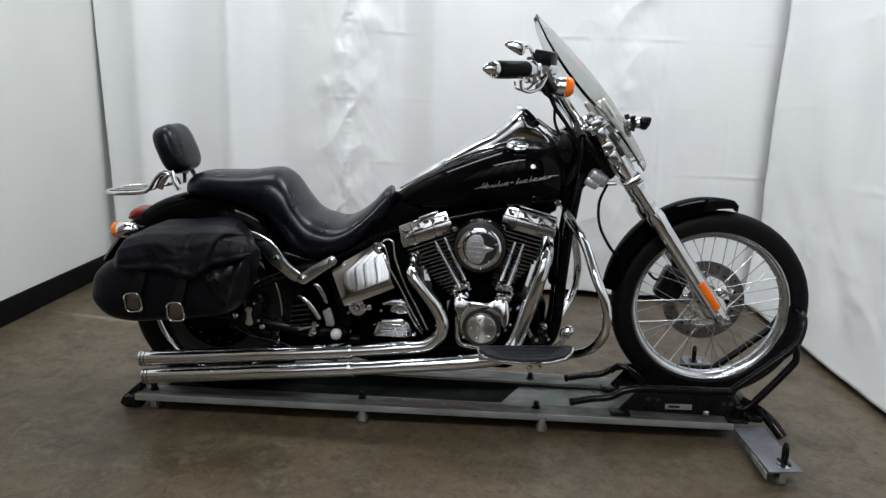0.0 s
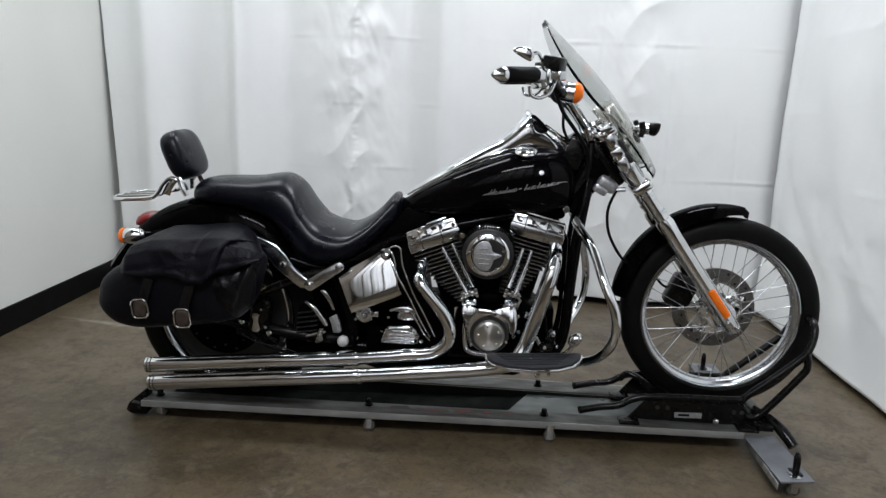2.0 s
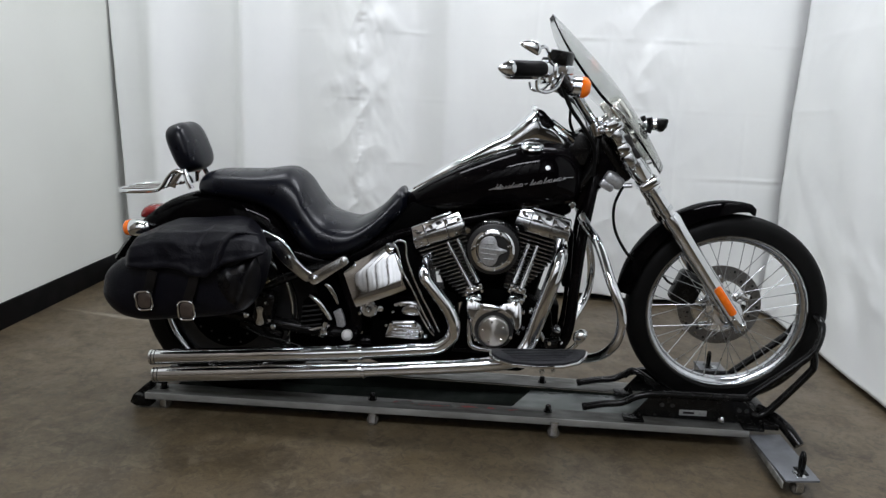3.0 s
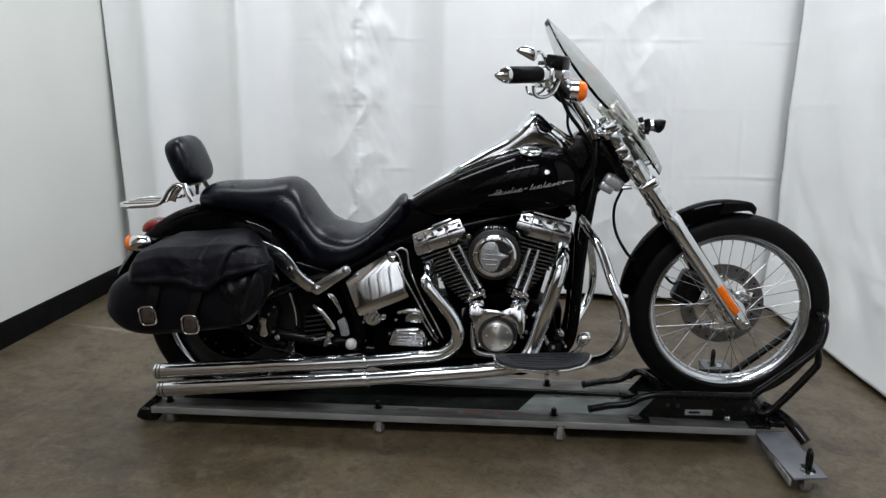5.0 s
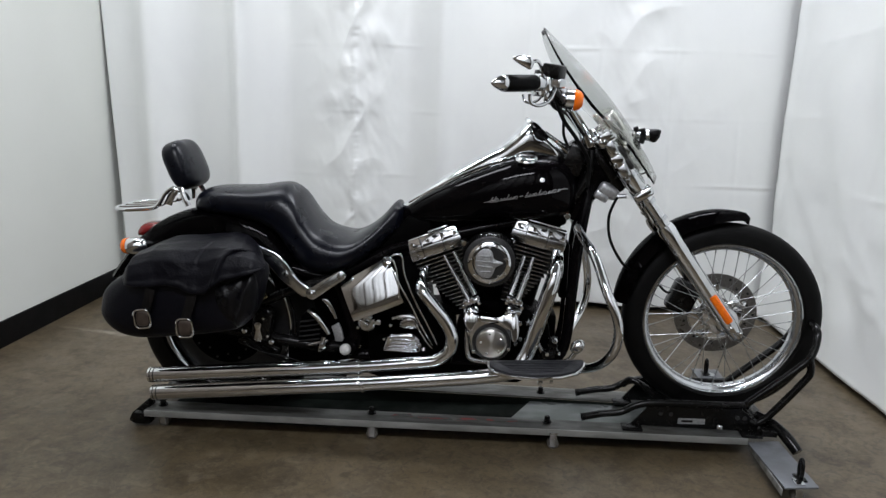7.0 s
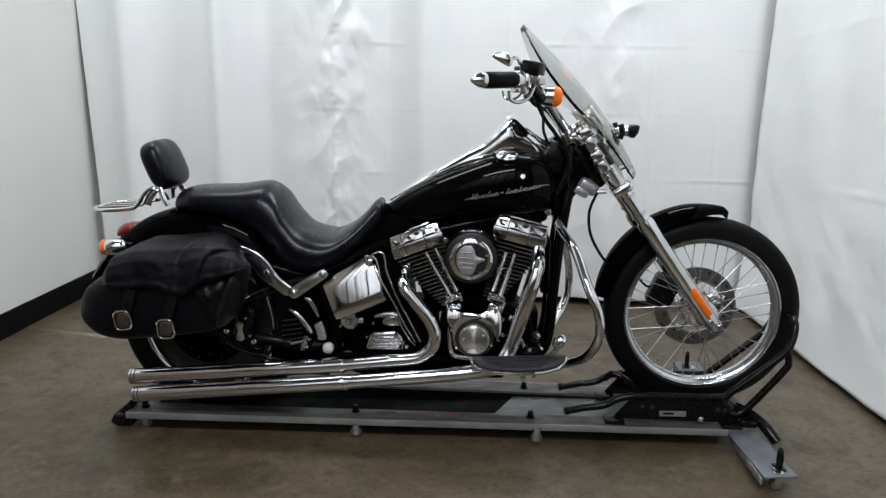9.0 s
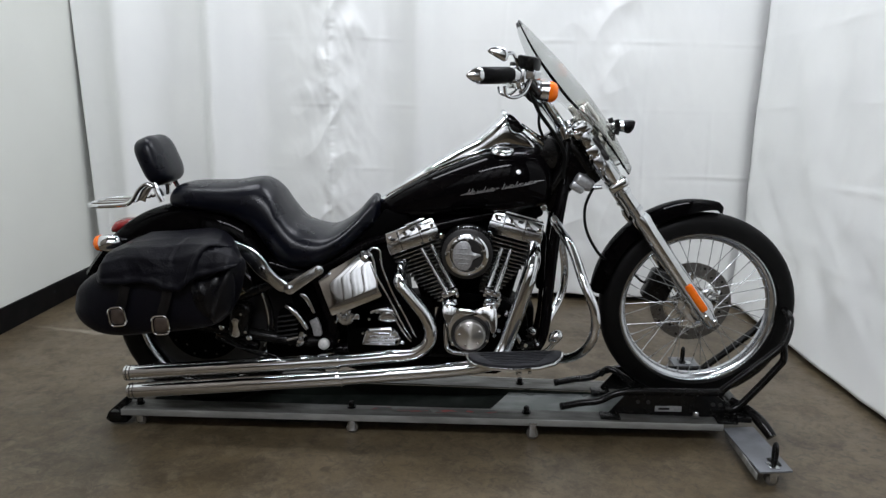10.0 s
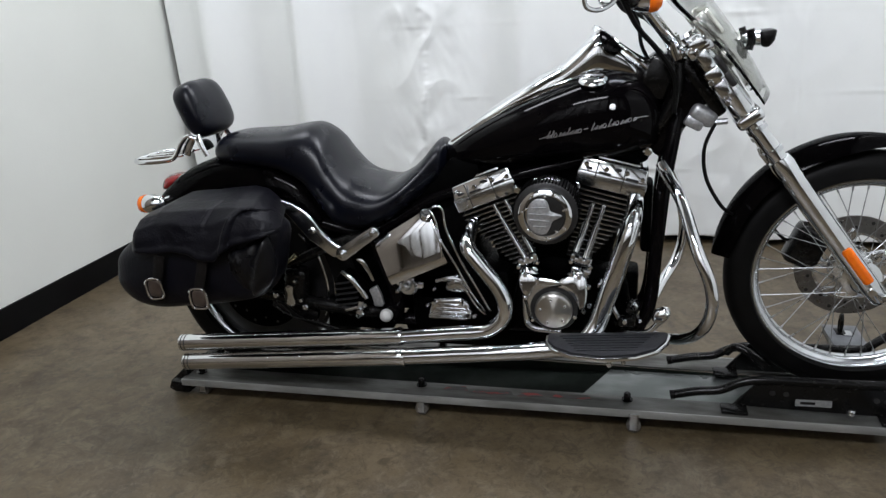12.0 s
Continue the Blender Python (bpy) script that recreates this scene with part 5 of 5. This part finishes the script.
for k in range(5):
    a = 2 * math.pi * k / 5 + 0.5
    part("bolt", bolt((0.104 + 0.036 * math.cos(a), -0.2205, 0.381 + 0.036 * math.sin(a)), 0.004, 0.003), "chrome", pc)
# black ring paints the shaded hollow round the points cover
part("points_shade_ring", lathe([(0, 0.066), (0.004, 0.064), (0.004, 0.050), (0, 0.050)], (0.104, -0.1975, 0.381), (0, -1, 0), 40), "brake_black", cam_cover)
part("case_trim", tube([(0.036, -0.15, 0.475), (0.022, -0.16, 0.42), (0.022, -0.165, 0.34), (0.04, -0.165, 0.305), (0.12, -0.16, 0.295)], 0.010, 10), "chrome", bike)
part("sensor", join(lathe([(0, 0.008), (0.03, 0.007), (0.034, 0)], (0.225, -0.13, 0.44), (0, -1, 0), 12), tube([(0.24, -0.11, 0.40), (0.27, -0.13, 0.35), (0.29, -0.13, 0.31)], 0.008, 8)), "dull_chrome", bike)
part("lower_fittings", join(box(0.315, -0.12, 0.365, 0.035, 0.04, 0.035, 0.008), box(0.30, -0.13, 0.325, 0.05, 0.03, 0.03, 0.008), tube([(0.27, -0.12, 0.31), (0.33, -0.14, 0.345)], 0.008, 8, 2)), "black_metal", bike)
for bx, bz, br in ((0.318, 0.378, 0.011), (0.295, 0.330, 0.009), (0.335, 0.335, 0.006)):
    part("bolt", bolt((bx, -0.142, bz), br, 0.012), "chrome", bike)

# air cleaner
AC = Vector((0.087, -0.16, 0.668))
ac = part("air_cleaner", lathe([(0.0, 0.05), (0.0, 0.082), (0.085, 0.083), (0.088, 0.076), (0.088, 0.0)], AC, (0, -1, 0), 48), "brake_black", bike, "round air cleaner with black pleated filter and chrome cover")
for k in range(60):
    a = 2 * math.pi * k / 60
    part("pleat", box(AC.x + 0.0845 * math.cos(a), AC.y - 0.045, AC.z + 0.0845 * math.sin(a), 0.006, 0.080, 0.0035, 0, (0, -math.degrees(a), 0)), "engine_black", ac)
cov = part("cover", lathe([(0.084, 0.069), (0.092, 0.071), (0.101, 0.069), (0.106, 0.062), (0.107, 0.054), (0.103, 0.050), (0.102, 0.0)], AC, (0, -1, 0), 48), "chrome", ac, "chrome cover with raised emblem")
# dark reflection in the chrome, painted as a black disc
part("inset", lathe([(0.1025, 0.050), (0.1065, 0.049), (0.1066, 0.0)], AC + Vector((0.003, 0, 0.001)), (0, -1, 0), 40), "brake_black", cov, "black disc for the cover's dark reflection")
part("emblem_shape", pillow(smooth_outline([(0.042, 0.668), (0.047, 0.694), (0.064, 0.713), (0.086, 0.714), (0.097, 0.700), (0.103, 0.682), (0.132, 0.671), (0.108, 0.656), (0.102, 0.640), (0.090, 0.622), (0.066, 0.622), (0.047, 0.640)], 4), AC.y - 0.109, 0.005, 4, 4), "pale_metal", cov, "raised silver emblem")
part("mount", join(tube([(0.055, -0.20, 0.742), (0.087, -0.20, 0.748), (0.118, -0.20, 0.742)], 0.006, 8), bolt((0.058, -0.2, 0.745), 0.008, 0.01), bolt((0.115, -0.2, 0.745), 0.008, 0.01)), "chrome", ac)
for k in range(5):
    a = 2 * math.pi * k / 5 + 1.57
    part("bolt", bolt((AC.x + 0.050 * math.cos(a), AC.y - 0.103, AC.z + 0.050 * math.sin(a)), 0.004, 0.004), "chrome", cov)

# crash bar, floorboard, pedal
part("crash_bar", tube([(0.375, -0.08, 0.765), (0.392, -0.11, 0.735), (0.425, -0.20, 0.690), (0.458, -0.28, 0.600), (0.492, -0.31, 0.520), (0.500, -0.31, 0.455), (0.488, -0.28, 0.385), (0.455, -0.20, 0.315), (0.40, -0.11, 0.268), (0.36, -0.08, 0.262)], 0.0155, 16), "chrome", bike, "chrome crash bar loop")
part("crash_bar", tube([(0.380, 0.08, 0.765), (0.41, 0.12, 0.70), (0.445, 0.20, 0.60), (0.468, 0.27, 0.50), (0.466, 0.28, 0.42), (0.445, 0.26, 0.36), (0.41, 0.20, 0.32), (0.375, 0.10, 0.29)], 0.0155, 16), "chrome", bike, "chrome crash bar loop")
fb_out = [(0.094, -0.300), (0.25, -0.272), (0.405, -0.246), (0.413, -0.258), (0.405, -0.300), (0.378, -0.352), (0.325, -0.392), (0.245, -0.414), (0.165, -0.408), (0.118, -0.380), (0.094, -0.340)]
fbd = part("floorboard", slab(fb_out, 0.338, 0.350, 0.004, axis="z"), "chrome", bike, "half-round floorboard, black rubber with chrome rim")
cx_, cy_ = 0.25, -0.33
part("pad", slab([(cx_ + (a - cx_) * 0.955, cy_ + (b - cy_) * 0.93) for a, b in fb_out], 0.348, 0.356, 0.002, axis="z"), "board_rubber", fbd, "black ribbed rubber pad")
for k in range(7):
    yy = -0.295 - 0.014 * k
    part("rib", box(0.25, yy, 0.3565, 0.24 - 0.016 * k, 0.004, 0.002, 0, (0, 0, 10)), "board_rubber", fbd)
part("bracket", join(box(0.28, -0.27, 0.325, 0.10, 0.10, 0.012, 0.004), bolt((0.26, -0.37, 0.325), 0.009, 0.03), bolt((0.295, -0.37, 0.327), 0.006, 0.02)), "dull_chrome", fbd)
part("brake_pedal", join(tube([(0.30, -0.17, 0.305), (0.36, -0.20, 0.33), (0.395, -0.21, 0.385)], 0.008, 10), pillow(smooth_outline([(0.365, 0.372), (0.372, 0.40), (0.40, 0.41), (0.412, 0.395), (0.40, 0.37), (0.385, 0.362)], 3), -0.215, 0.02, 3)), "chrome", bike, "chrome brake pedal")

# handlebar, controls, mirror, indicators
for s in (-1, 1):
    bar = part("handlebar", tube([(0.388, 0, 1.075), (0.384, s * 0.06, 1.078), (0.365, s * 0.10, 1.10), (0.315, s * 0.16, 1.165), (0.285, s * 0.215, 1.212), (0.25, s * 0.27, 1.226), (0.205, s * 0.305, 1.230), (0.115, s * 0.36, 1.226)], 0.0155, 14), "chrome", bike, "chrome handlebar")
    g0, g1 = Vector((0.200, s * 0.306, 1.230)), Vector((0.112, s * 0.370, 1.2265))
    d = (g1 - g0).normalized()
    part("grip", tube([g0, g0 + d * 0.004, g1 - d * 0.004, g1], [0.021, 0.0235, 0.0235, 0.021], 18, 4, straight=True), "rubber", bar, "black foam grip")
    part("grip_end", lathe([(0, 0.022), (0.006, 0.024), (0.016, 0.0225), (0.034, 0.014), (0.048, 0.003), (0.049, 0)], g1, d, 20), "chrome", bar, "pointed chrome grip end")
    part("grip_collar", tube([g0 - d * 0.022, g0 - d * 0.02, g0 - d * 0.002, g0], [0.018, 0.026, 0.026, 0.022], 16, 2, straight=True), "chrome", bar)
    part("switch_housing", join(box(0.238, s * 0.28, 1.228, 0.045, 0.05, 0.05, 0.012, (0, 0, s * 35), 3), box(0.232, s * 0.285, 1.205, 0.03, 0.035, 0.03, 0.008, (0, 0, s * 35))), "chrome", bar)
    part("reservoir", box(0.256, s * 0.285, 1.264, 0.060, 0.050, 0.042, 0.006, (0, 8, s * 30), 2), "black_metal", bar, "black fluid reservoir")
    part("reservoir_body", box(0.262, s * 0.285, 1.232, 0.054, 0.046, 0.030, 0.008, (0, 8, s * 30), 3), "dull_chrome", bar, "dull chrome reservoir body")
    part("lever", tube([(0.262, s * 0.29, 1.215), (0.245, s * 0.315, 1.18), (0.215, s * 0.335, 1.165), (0.19, s * 0.35, 1.172), (0.184, s * 0.36, 1.195)], 0.0055, 10, 6), "dull_chrome", bar)
    part("switch_block", tube([(0.246, s * 0.287, 1.222), (0.252, s * 0.28, 1.212), (0.284, s * 0.24, 1.178), (0.290, s * 0.232, 1.168)], [0.010, 0.0165, 0.0165, 0.010], 14, 4), "black_metal", bar, "black switch block")
    mir = s < 0 and part("mirror", pillow(smooth_outline([(0.130, 1.294), (0.150, 1.305), (0.180, 1.302), (0.192, 1.285), (0.184, 1.266), (0.165, 1.272)], 4), s * 0.36, 0.010, 4), "chrome", bar, "small teardrop chrome mirror")
    s < 0 and part("mirror_stem", tube([(0.188, s * 0.355, 1.288), (0.204, s * 0.345, 1.29), (0.216, s * 0.32, 1.27), (0.226, s * 0.295, 1.245)], 0.0055, 8), "chrome", bar)
    ind = part("front_indicator", lathe([(-0.055, 0), (-0.053, 0.012), (-0.035, 0.024), (0.0, 0.031), (0.018, 0.032), (0.018, 0)], (0.308, s * 0.200, 1.184), (1, 0, -0.05), 24), "chrome", bike, "chrome indicator body")
    part("lens", lathe([(0.014, 0.0315), (0.026, 0.0325), (0.038, 0.028), (0.046, 0.018), (0.048, 0.0)], (0.308, s * 0.200, 1.184), (1, 0, -0.05), 24), "orange", ind, "orange indicator lens")
    part("stalk", tube([(0.30, s * 0.20, 1.172), (0.31, s * 0.17, 1.155), (0.33, s * 0.14, 1.145)], 0.009, 8), "chrome", ind)
    part("riser", tube([(0.405, s * 0.05, 1.03), (0.385, s * 0.05, 1.085)], [0.02, 0.019], 14, 2, straight=True), "chrome", bike)
part("control_cable", tube([(0.245, -0.26, 1.20), (0.268, -0.19, 1.16), (0.325, -0.09, 1.13), (0.385, -0.02, 1.05), (0.385, -0.02, 0.97)], 0.006, 8), "rubber", bike)
part("control_cable", tube([(0.262, -0.24, 1.20), (0.300, -0.16, 1.13), (0.312, -0.08, 1.07), (0.335, -0.05, 1.02), (0.36, -0.04, 0.95)], 0.005, 8), "rubber", bike)
part("control_cable", tube([(0.20, -0.02, 1.10), (0.27, -0.06, 1.06), (0.33, -0.07, 1.01), (0.36, -0.06, 0.96)], 0.005, 8), "chrome", bike)
part("clutch_cable", tube([(0.505, -0.06, 0.868), (0.482, -0.06, 0.80), (0.492, -0.06, 0.72), (0.535, -0.06, 0.645), (0.575, -0.03, 0.61)], 0.005, 8), "rubber", bike, "black brake hose")
part("brake_line", tube([(0.66, 0.10, 0.60), (0.685, 0.11, 0.565), (0.705, 0.115, 0.53), (0.735, 0.115, 0.500), (0.765, 0.105, 0.50)], 0.0045, 8), "rubber", bike, "black brake line to the caliper")
part("horn", join(box(0.474, -0.045, 0.886, 0.072, 0.05, 0.046, 0.016, (0, 28, 0), 4), box(0.452, -0.045, 0.868, 0.05, 0.046, 0.03, 0.008, (0, 28, 0)), tube([(0.50, -0.055, 0.868), (0.535, -0.06, 0.872)], 0.008, 8, 2)), "pale_metal", bike, "grey metal hose block")

# head lamp
hl = part("head_lamp", lathe([(-0.090, 0.0), (-0.085, 0.022), (-0.060, 0.046), (-0.02, 0.060), (0.0, 0.062), (0.012, 0.066), (0.022, 0.066), (0.026, 0.058), (0.022, 0.0)], (0.512, 0, 1.030), (0.9, 0, -0.3), 40), "satin_chrome", bike, "pale chrome bullet head lamp")
part("lens", lathe([(0.024, 0.057), (0.034, 0.034), (0.038, 0)], (0.512, 0, 1.030), (0.9, 0, -0.3), 28), "white_plastic", hl, "clear lamp lens")
vis = part("spot_lamp", lathe([(-0.035, 0), (-0.03, 0.010), (-0.015, 0.017), (0.012, 0.020), (0.014, 0.0)], (0.590, 0, 1.072), (1, 0, 0.04), 24), "chrome", bike, "small chrome spot lamp with black visor")
part("visor", slab([(0.598, 1.092), (0.639, 1.094), (0.634, 1.066), (0.622, 1.049), (0.604, 1.050)], -0.032, 0.032, 0.008), "black_metal", vis, "black lamp visor")
part("bracket", tube([(0.56, 0, 1.06), (0.53, 0, 1.03), (0.50, 0, 1.02)], 0.010, 8), "chrome", vis)

# windshield
def shield(u, v):
    """u across from -1 to 1, v from the lower edge to the top."""
    w = 0.205 * (0.62 + 0.55 * v) if v < 0.55 else 0.205 * 0.9225 * math.sqrt(max(0.0, 1 - ((v - 0.55) / 0.47) ** 2.4))
    x = 0.634 - 0.400 * v + 0.040 * math.sin(math.pi * v)
    z = 0.945 + 0.470 * v
    y = w * u
    bow = 2.2 * y * y
    return (x - bow * 0.76, y, z - bow * 0.64)


sh = sheet_object("windshield", grid_sheet(24, 28, lambda a, b: shield(2 * a - 1, b * 0.995)), "clear")
sh.modifiers.new("thick", "SOLIDIFY").thickness = 0.0018
sh.visible_shadow = False
sh.parent = bike
tagged(sh, "clear curved windshield")
def shield_trim(a, b):
    q = Vector(shield(-0.80 + 1.60 * a, 0.04 + 0.44 * b))
    return tuple(q + Vector((-0.76, 0, -0.64)) * (0.012 - 0.008 * math.sin(math.pi * b)))


trim = sheet_object("shield_trim", grid_sheet(16, 8, shield_trim), "satin_chrome")
trim.modifiers.new("thick", "SOLIDIFY").thickness = 0.005
trim.parent = sh
tagged(trim, "curved chrome band behind the windshield")
for s in (-1, 1):
    part("shield_bracket", box(0.464, s * 0.122, 1.112, 0.046, 0.018, 0.074, 0.014, (0, -38, 0), 4), "satin_chrome", sh, "rounded pale metal windshield bracket")
    part("shield_bracket", tube([(0.466, s * 0.10, 1.082), (0.500, s * 0.10, 1.028), (0.545, s * 0.10, 0.965)], [0.010, 0.012, 0.012], 14, 6), "chrome", sh, "chrome windshield bracket")
    part("shield_clamp", box(0.452, s * 0.115, 1.058, 0.034, 0.03, 0.030, 0.006, (0, -36.7, 0)), "chrome", sh)
    part("shield_clamp", box(0.492, s * 0.112, 0.990, 0.036, 0.03, 0.040, 0.006, (0, -36.7, 0)), "chrome", sh)
    part("shield_clamp", box(0.535, s * 0.105, 0.965, 0.030, 0.03, 0.030, 0.006, (0, -36.7, 0)), "black_metal", sh)
part("lamp_bracket", join(tube([(0.575, -0.02, 1.095), (0.580, -0.02, 1.070), (0.575, -0.02, 1.045)], 0.010, 10), tube([(0.560, 0.02, 1.098), (0.568, 0.02, 1.075)], 0.009, 10)), "black_metal", vis)

# black blocks added to close the dark gaps behind the chrome
part("battery_gap_fill", slab([(-0.42, 0.29), (-0.40, 0.54), (-0.24, 0.66), (-0.15, 0.655), (-0.135, 0.56), (-0.12, 0.48), (-0.10, 0.30)], -0.07, 0.09, 0.015), "engine_black", bike, "black filler block behind the oil lines")
part("fender_gap_fill", slab([(-0.60, 0.28), (-0.57, 0.50), (-0.46, 0.59), (-0.37, 0.54), (-0.38, 0.28)], -0.06, 0.08, 0.012), "engine_black", bike, "black filler block ahead of the rear wheel")
part("seat_gap_fill", slab([(-0.64, 0.56), (-0.60, 0.66), (-0.25, 0.72), (-0.20, 0.78), (-0.12, 0.76), (-0.12, 0.66), (-0.24, 0.62), (-0.40, 0.54)], -0.075, 0.075, 0.012), "engine_black", bike, "black filler block under the seat")
part("tank_gap_fill", slab([(-0.20, 0.66), (-0.21, 0.76), (0.34, 0.80), (0.345, 0.765), (0.20, 0.70), (0.16, 0.64), (0.02, 0.64), (-0.03, 0.70)], -0.045, 0.07, 0.01), "engine_black", bike, "black filler block under the tank")
part("front_gap_fill", join(box(0.30, 0.02, 0.36, 0.06, 0.10, 0.15, 0.015), box(0.345, 0.0, 0.60, 0.03, 0.10, 0.20, 0.012)), "engine_black", bike, "black filler blocks ahead of the front cylinder")
part("valley_gap_fill", slab([(0.0, 0.46), (0.02, 0.56), (0.055, 0.64), (0.13, 0.64), (0.15, 0.56), (0.18, 0.47)], -0.05, 0.07, 0.01), "engine_black", bike, "black filler block between the cylinders")
for bx, bz in ((0.001, 0.707), (0.156, 0.715)):
    part("head_bolt", bolt((bx, -0.14, bz), 0.0125, 0.02), "dull_chrome", bike)
# another added black block, hiding the floor behind the swingarm
part("pivot_gap_fill", box(-0.52, -0.02, 0.275, 0.22, 0.14, 0.10, 0.012), "engine_black", bike, "black filler block by the swingarm pivot")
# tapered cone added where chrome shows a golden glint
part("glint_cone", lathe([(0, 0.004), (0.05, 0.011), (0.058, 0.0)], (-0.712, -0.165, 0.468), (0.8, 0, 0.6), 14), "brass", bike, "small cone standing in for a golden glint")
# raised marks on the air cleaner's emblem, bolts round its rim
for x0, z0, w_, tilt in ((0.054, 0.692, 0.036, 0), (0.048, 0.674, 0.056, 4), (0.050, 0.658, 0.048, 4), (0.058, 0.642, 0.034, 0)):
    part("emblem_mark", box(x0 + w_ / 2, AC.y - 0.1142, z0, w_, 0.0025, 0.004, 0.001, (0, tilt, 0)), "pale_metal", cov)
for k in range(7):
    a = 2 * math.pi * k / 7 + 0.3
    part("bolt", bolt((AC.x + 0.0605 * math.cos(a), AC.y - 0.105, AC.z + 0.0605 * math.sin(a)), 0.0045, 0.004), "chrome", cov)
# bright lobes of the cam cover and its fasteners
for outline in ([(0.010, 0.448), (0.013, 0.482), (0.045, 0.480), (0.062, 0.464), (0.046, 0.440), (0.032, 0.418)],
                [(0.115, 0.462), (0.140, 0.480), (0.180, 0.486), (0.194, 0.455), (0.191, 0.402), (0.174, 0.395), (0.166, 0.428), (0.142, 0.446)],
                [(0.056, 0.474), (0.120, 0.468), (0.118, 0.454), (0.062, 0.452)]):
    part("cover_lobe", leaning(slab(smooth_outline(outline, 3), -0.212, -0.185, 0.006, 3), 0.45, 0.30), "chrome", cam_cover)
for bx, bz in ((0.017, 0.448), (0.060, 0.466), (0.150, 0.488), (0.196, 0.452), (0.200, 0.398), (0.185, 0.380)):
    part("bolt", bolt((bx, -0.200, bz), 0.0075, 0.012), "dull_chrome", cam_cover)
# nuts under the pushrod tubes
for cx, cz, tilt in ((0.032, 0.522, -22), (0.174, 0.528, 16)):
    for s_ in (-0.02, 0.0, 0.02):
        part("nut", box(cx + s_, -0.188, cz - s_ * math.tan(radians(tilt)), 0.012, 0.012, 0.014, 0.003, (0, tilt, 0)), "dull_chrome", bike)
# fasteners and fittings between the gearbox and the oil tank
for bx, bz, r_ in ((-0.345, 0.432, 0.010), (-0.325, 0.418, 0.012), (-0.300, 0.430, 0.010), (-0.352, 0.405, 0.007), (-0.240, 0.418, 0.006), (-0.262, 0.368, 0.006), (-0.14, 0.352, 0.009), (-0.125, 0.338, 0.008)):
    part("fitting", join(bolt((bx, -0.178, bz), r_, 0.014), bolt((bx, -0.190, bz), r_ * 0.55, 0.008)), "chrome", bike)
part("cover_band", tube([(-0.235, -0.18, 0.440), (-0.20, -0.184, 0.452), (-0.165, -0.184, 0.450), (-0.145, -0.18, 0.436)], 0.006, 8), "dull_chrome", bike)
# rear axle end, bolts on the brake and a bright cable along the swingarm
for bx, bz, r_ in ((-0.755, 0.365, 0.010), (-0.672, 0.352, 0.007), (-0.66, 0.330, 0.010), (-0.685, 0.415, 0.006)):
    part("bolt", bolt((bx, -0.170, bz), r_, 0.01), "dull_chrome", bike)
part("cable", tube([(-0.76, -0.175, 0.325), (-0.70, -0.178, 0.296), (-0.62, -0.176, 0.282), (-0.56, -0.17, 0.262)], 0.003, 8), "black_metal", bike)
# arc laid out to fit the camera's view
part("disc_rim", tube([(-0.690, -0.10, 0.542), (-0.664, -0.10, 0.514), (-0.640, -0.10, 0.480), (-0.625, -0.10, 0.439), (-0.613, -0.10, 0.376), (-0.618, -0.10, 0.312), (-0.633, -0.10, 0.272)], [0.003, 0.005, 0.005, 0.004, 0.005, 0.005, 0.003], 8, flat=0.5), "dull_chrome", bike, "bright rim arc behind the swingarm, placed to fit the camera's view")
# black block added to hide the floor below the crankcase
part("underside_gap_fill", slab([(-0.36, 0.20), (-0.38, 0.28), (0.26, 0.28), (0.24, 0.21), (0.20, 0.19), (-0.30, 0.185)], -0.085, 0.085, 0.012), "engine_black", bike, "black filler block low between the frame tubes")
for m_, end in ((mufa, Vector((-1.072, -0.238, 0.2105))), (mufb, Vector((-1.052, -0.264, 0.158)))):
    for d_ in (0.006, 0.018):
        part("ring", tube([end + Vector((d_, 0, d_ * 0.097)), end + Vector((d_ + 0.003, 0, (d_ + 0.003) * 0.097))], 0.0266, 24, 2, straight=True), "brake_black", m_)
part("gauge_glass", leaning(slab(smooth_outline([(0.205, 1.098), (0.220, 1.106), (0.258, 1.070), (0.262, 1.052), (0.232, 1.052), (0.214, 1.070)], 3), -0.064, -0.054, 0.004), 1.07, 0.3), "black_paint", bike, "dark gauge glass")
# blocks and slots round the upper fork
for x, z, w, h, mat in ((0.446, 1.072, 0.046, 0.026, "chrome"), (0.462, 1.036, 0.030, 0.040, "dull_chrome"), (0.486, 0.996, 0.040, 0.034, "chrome"), (0.508, 0.962, 0.030, 0.040, "dull_chrome"), (0.500, 1.022, 0.014, 0.050, "brake_black"), (0.524, 0.986, 0.016, 0.040, "brake_black")):
    part("fork_block", box(x, -0.128, z, w, 0.022, h, 0.005, (0, -36.7, 0)), mat, bike)
for x, z in ((0.440, 1.052), (0.478, 0.978), (0.520, 0.930)):
    part("bolt", bolt((x, -0.140, z), 0.008, 0.01), "chrome", bike)
part("control_cable", tube([(0.262, -0.27, 1.19), (0.300, -0.20, 1.12), (0.350, -0.13, 1.06), (0.395, -0.10, 0.99), (0.40, -0.09, 0.90)], 0.0065, 8), "rubber", bike)
part("control_cable", tube([(0.255, -0.05, 1.075), (0.300, -0.06, 1.045), (0.345, -0.07, 1.02), (0.375, -0.06, 0.98)], 0.004, 8), "black_metal", bike)
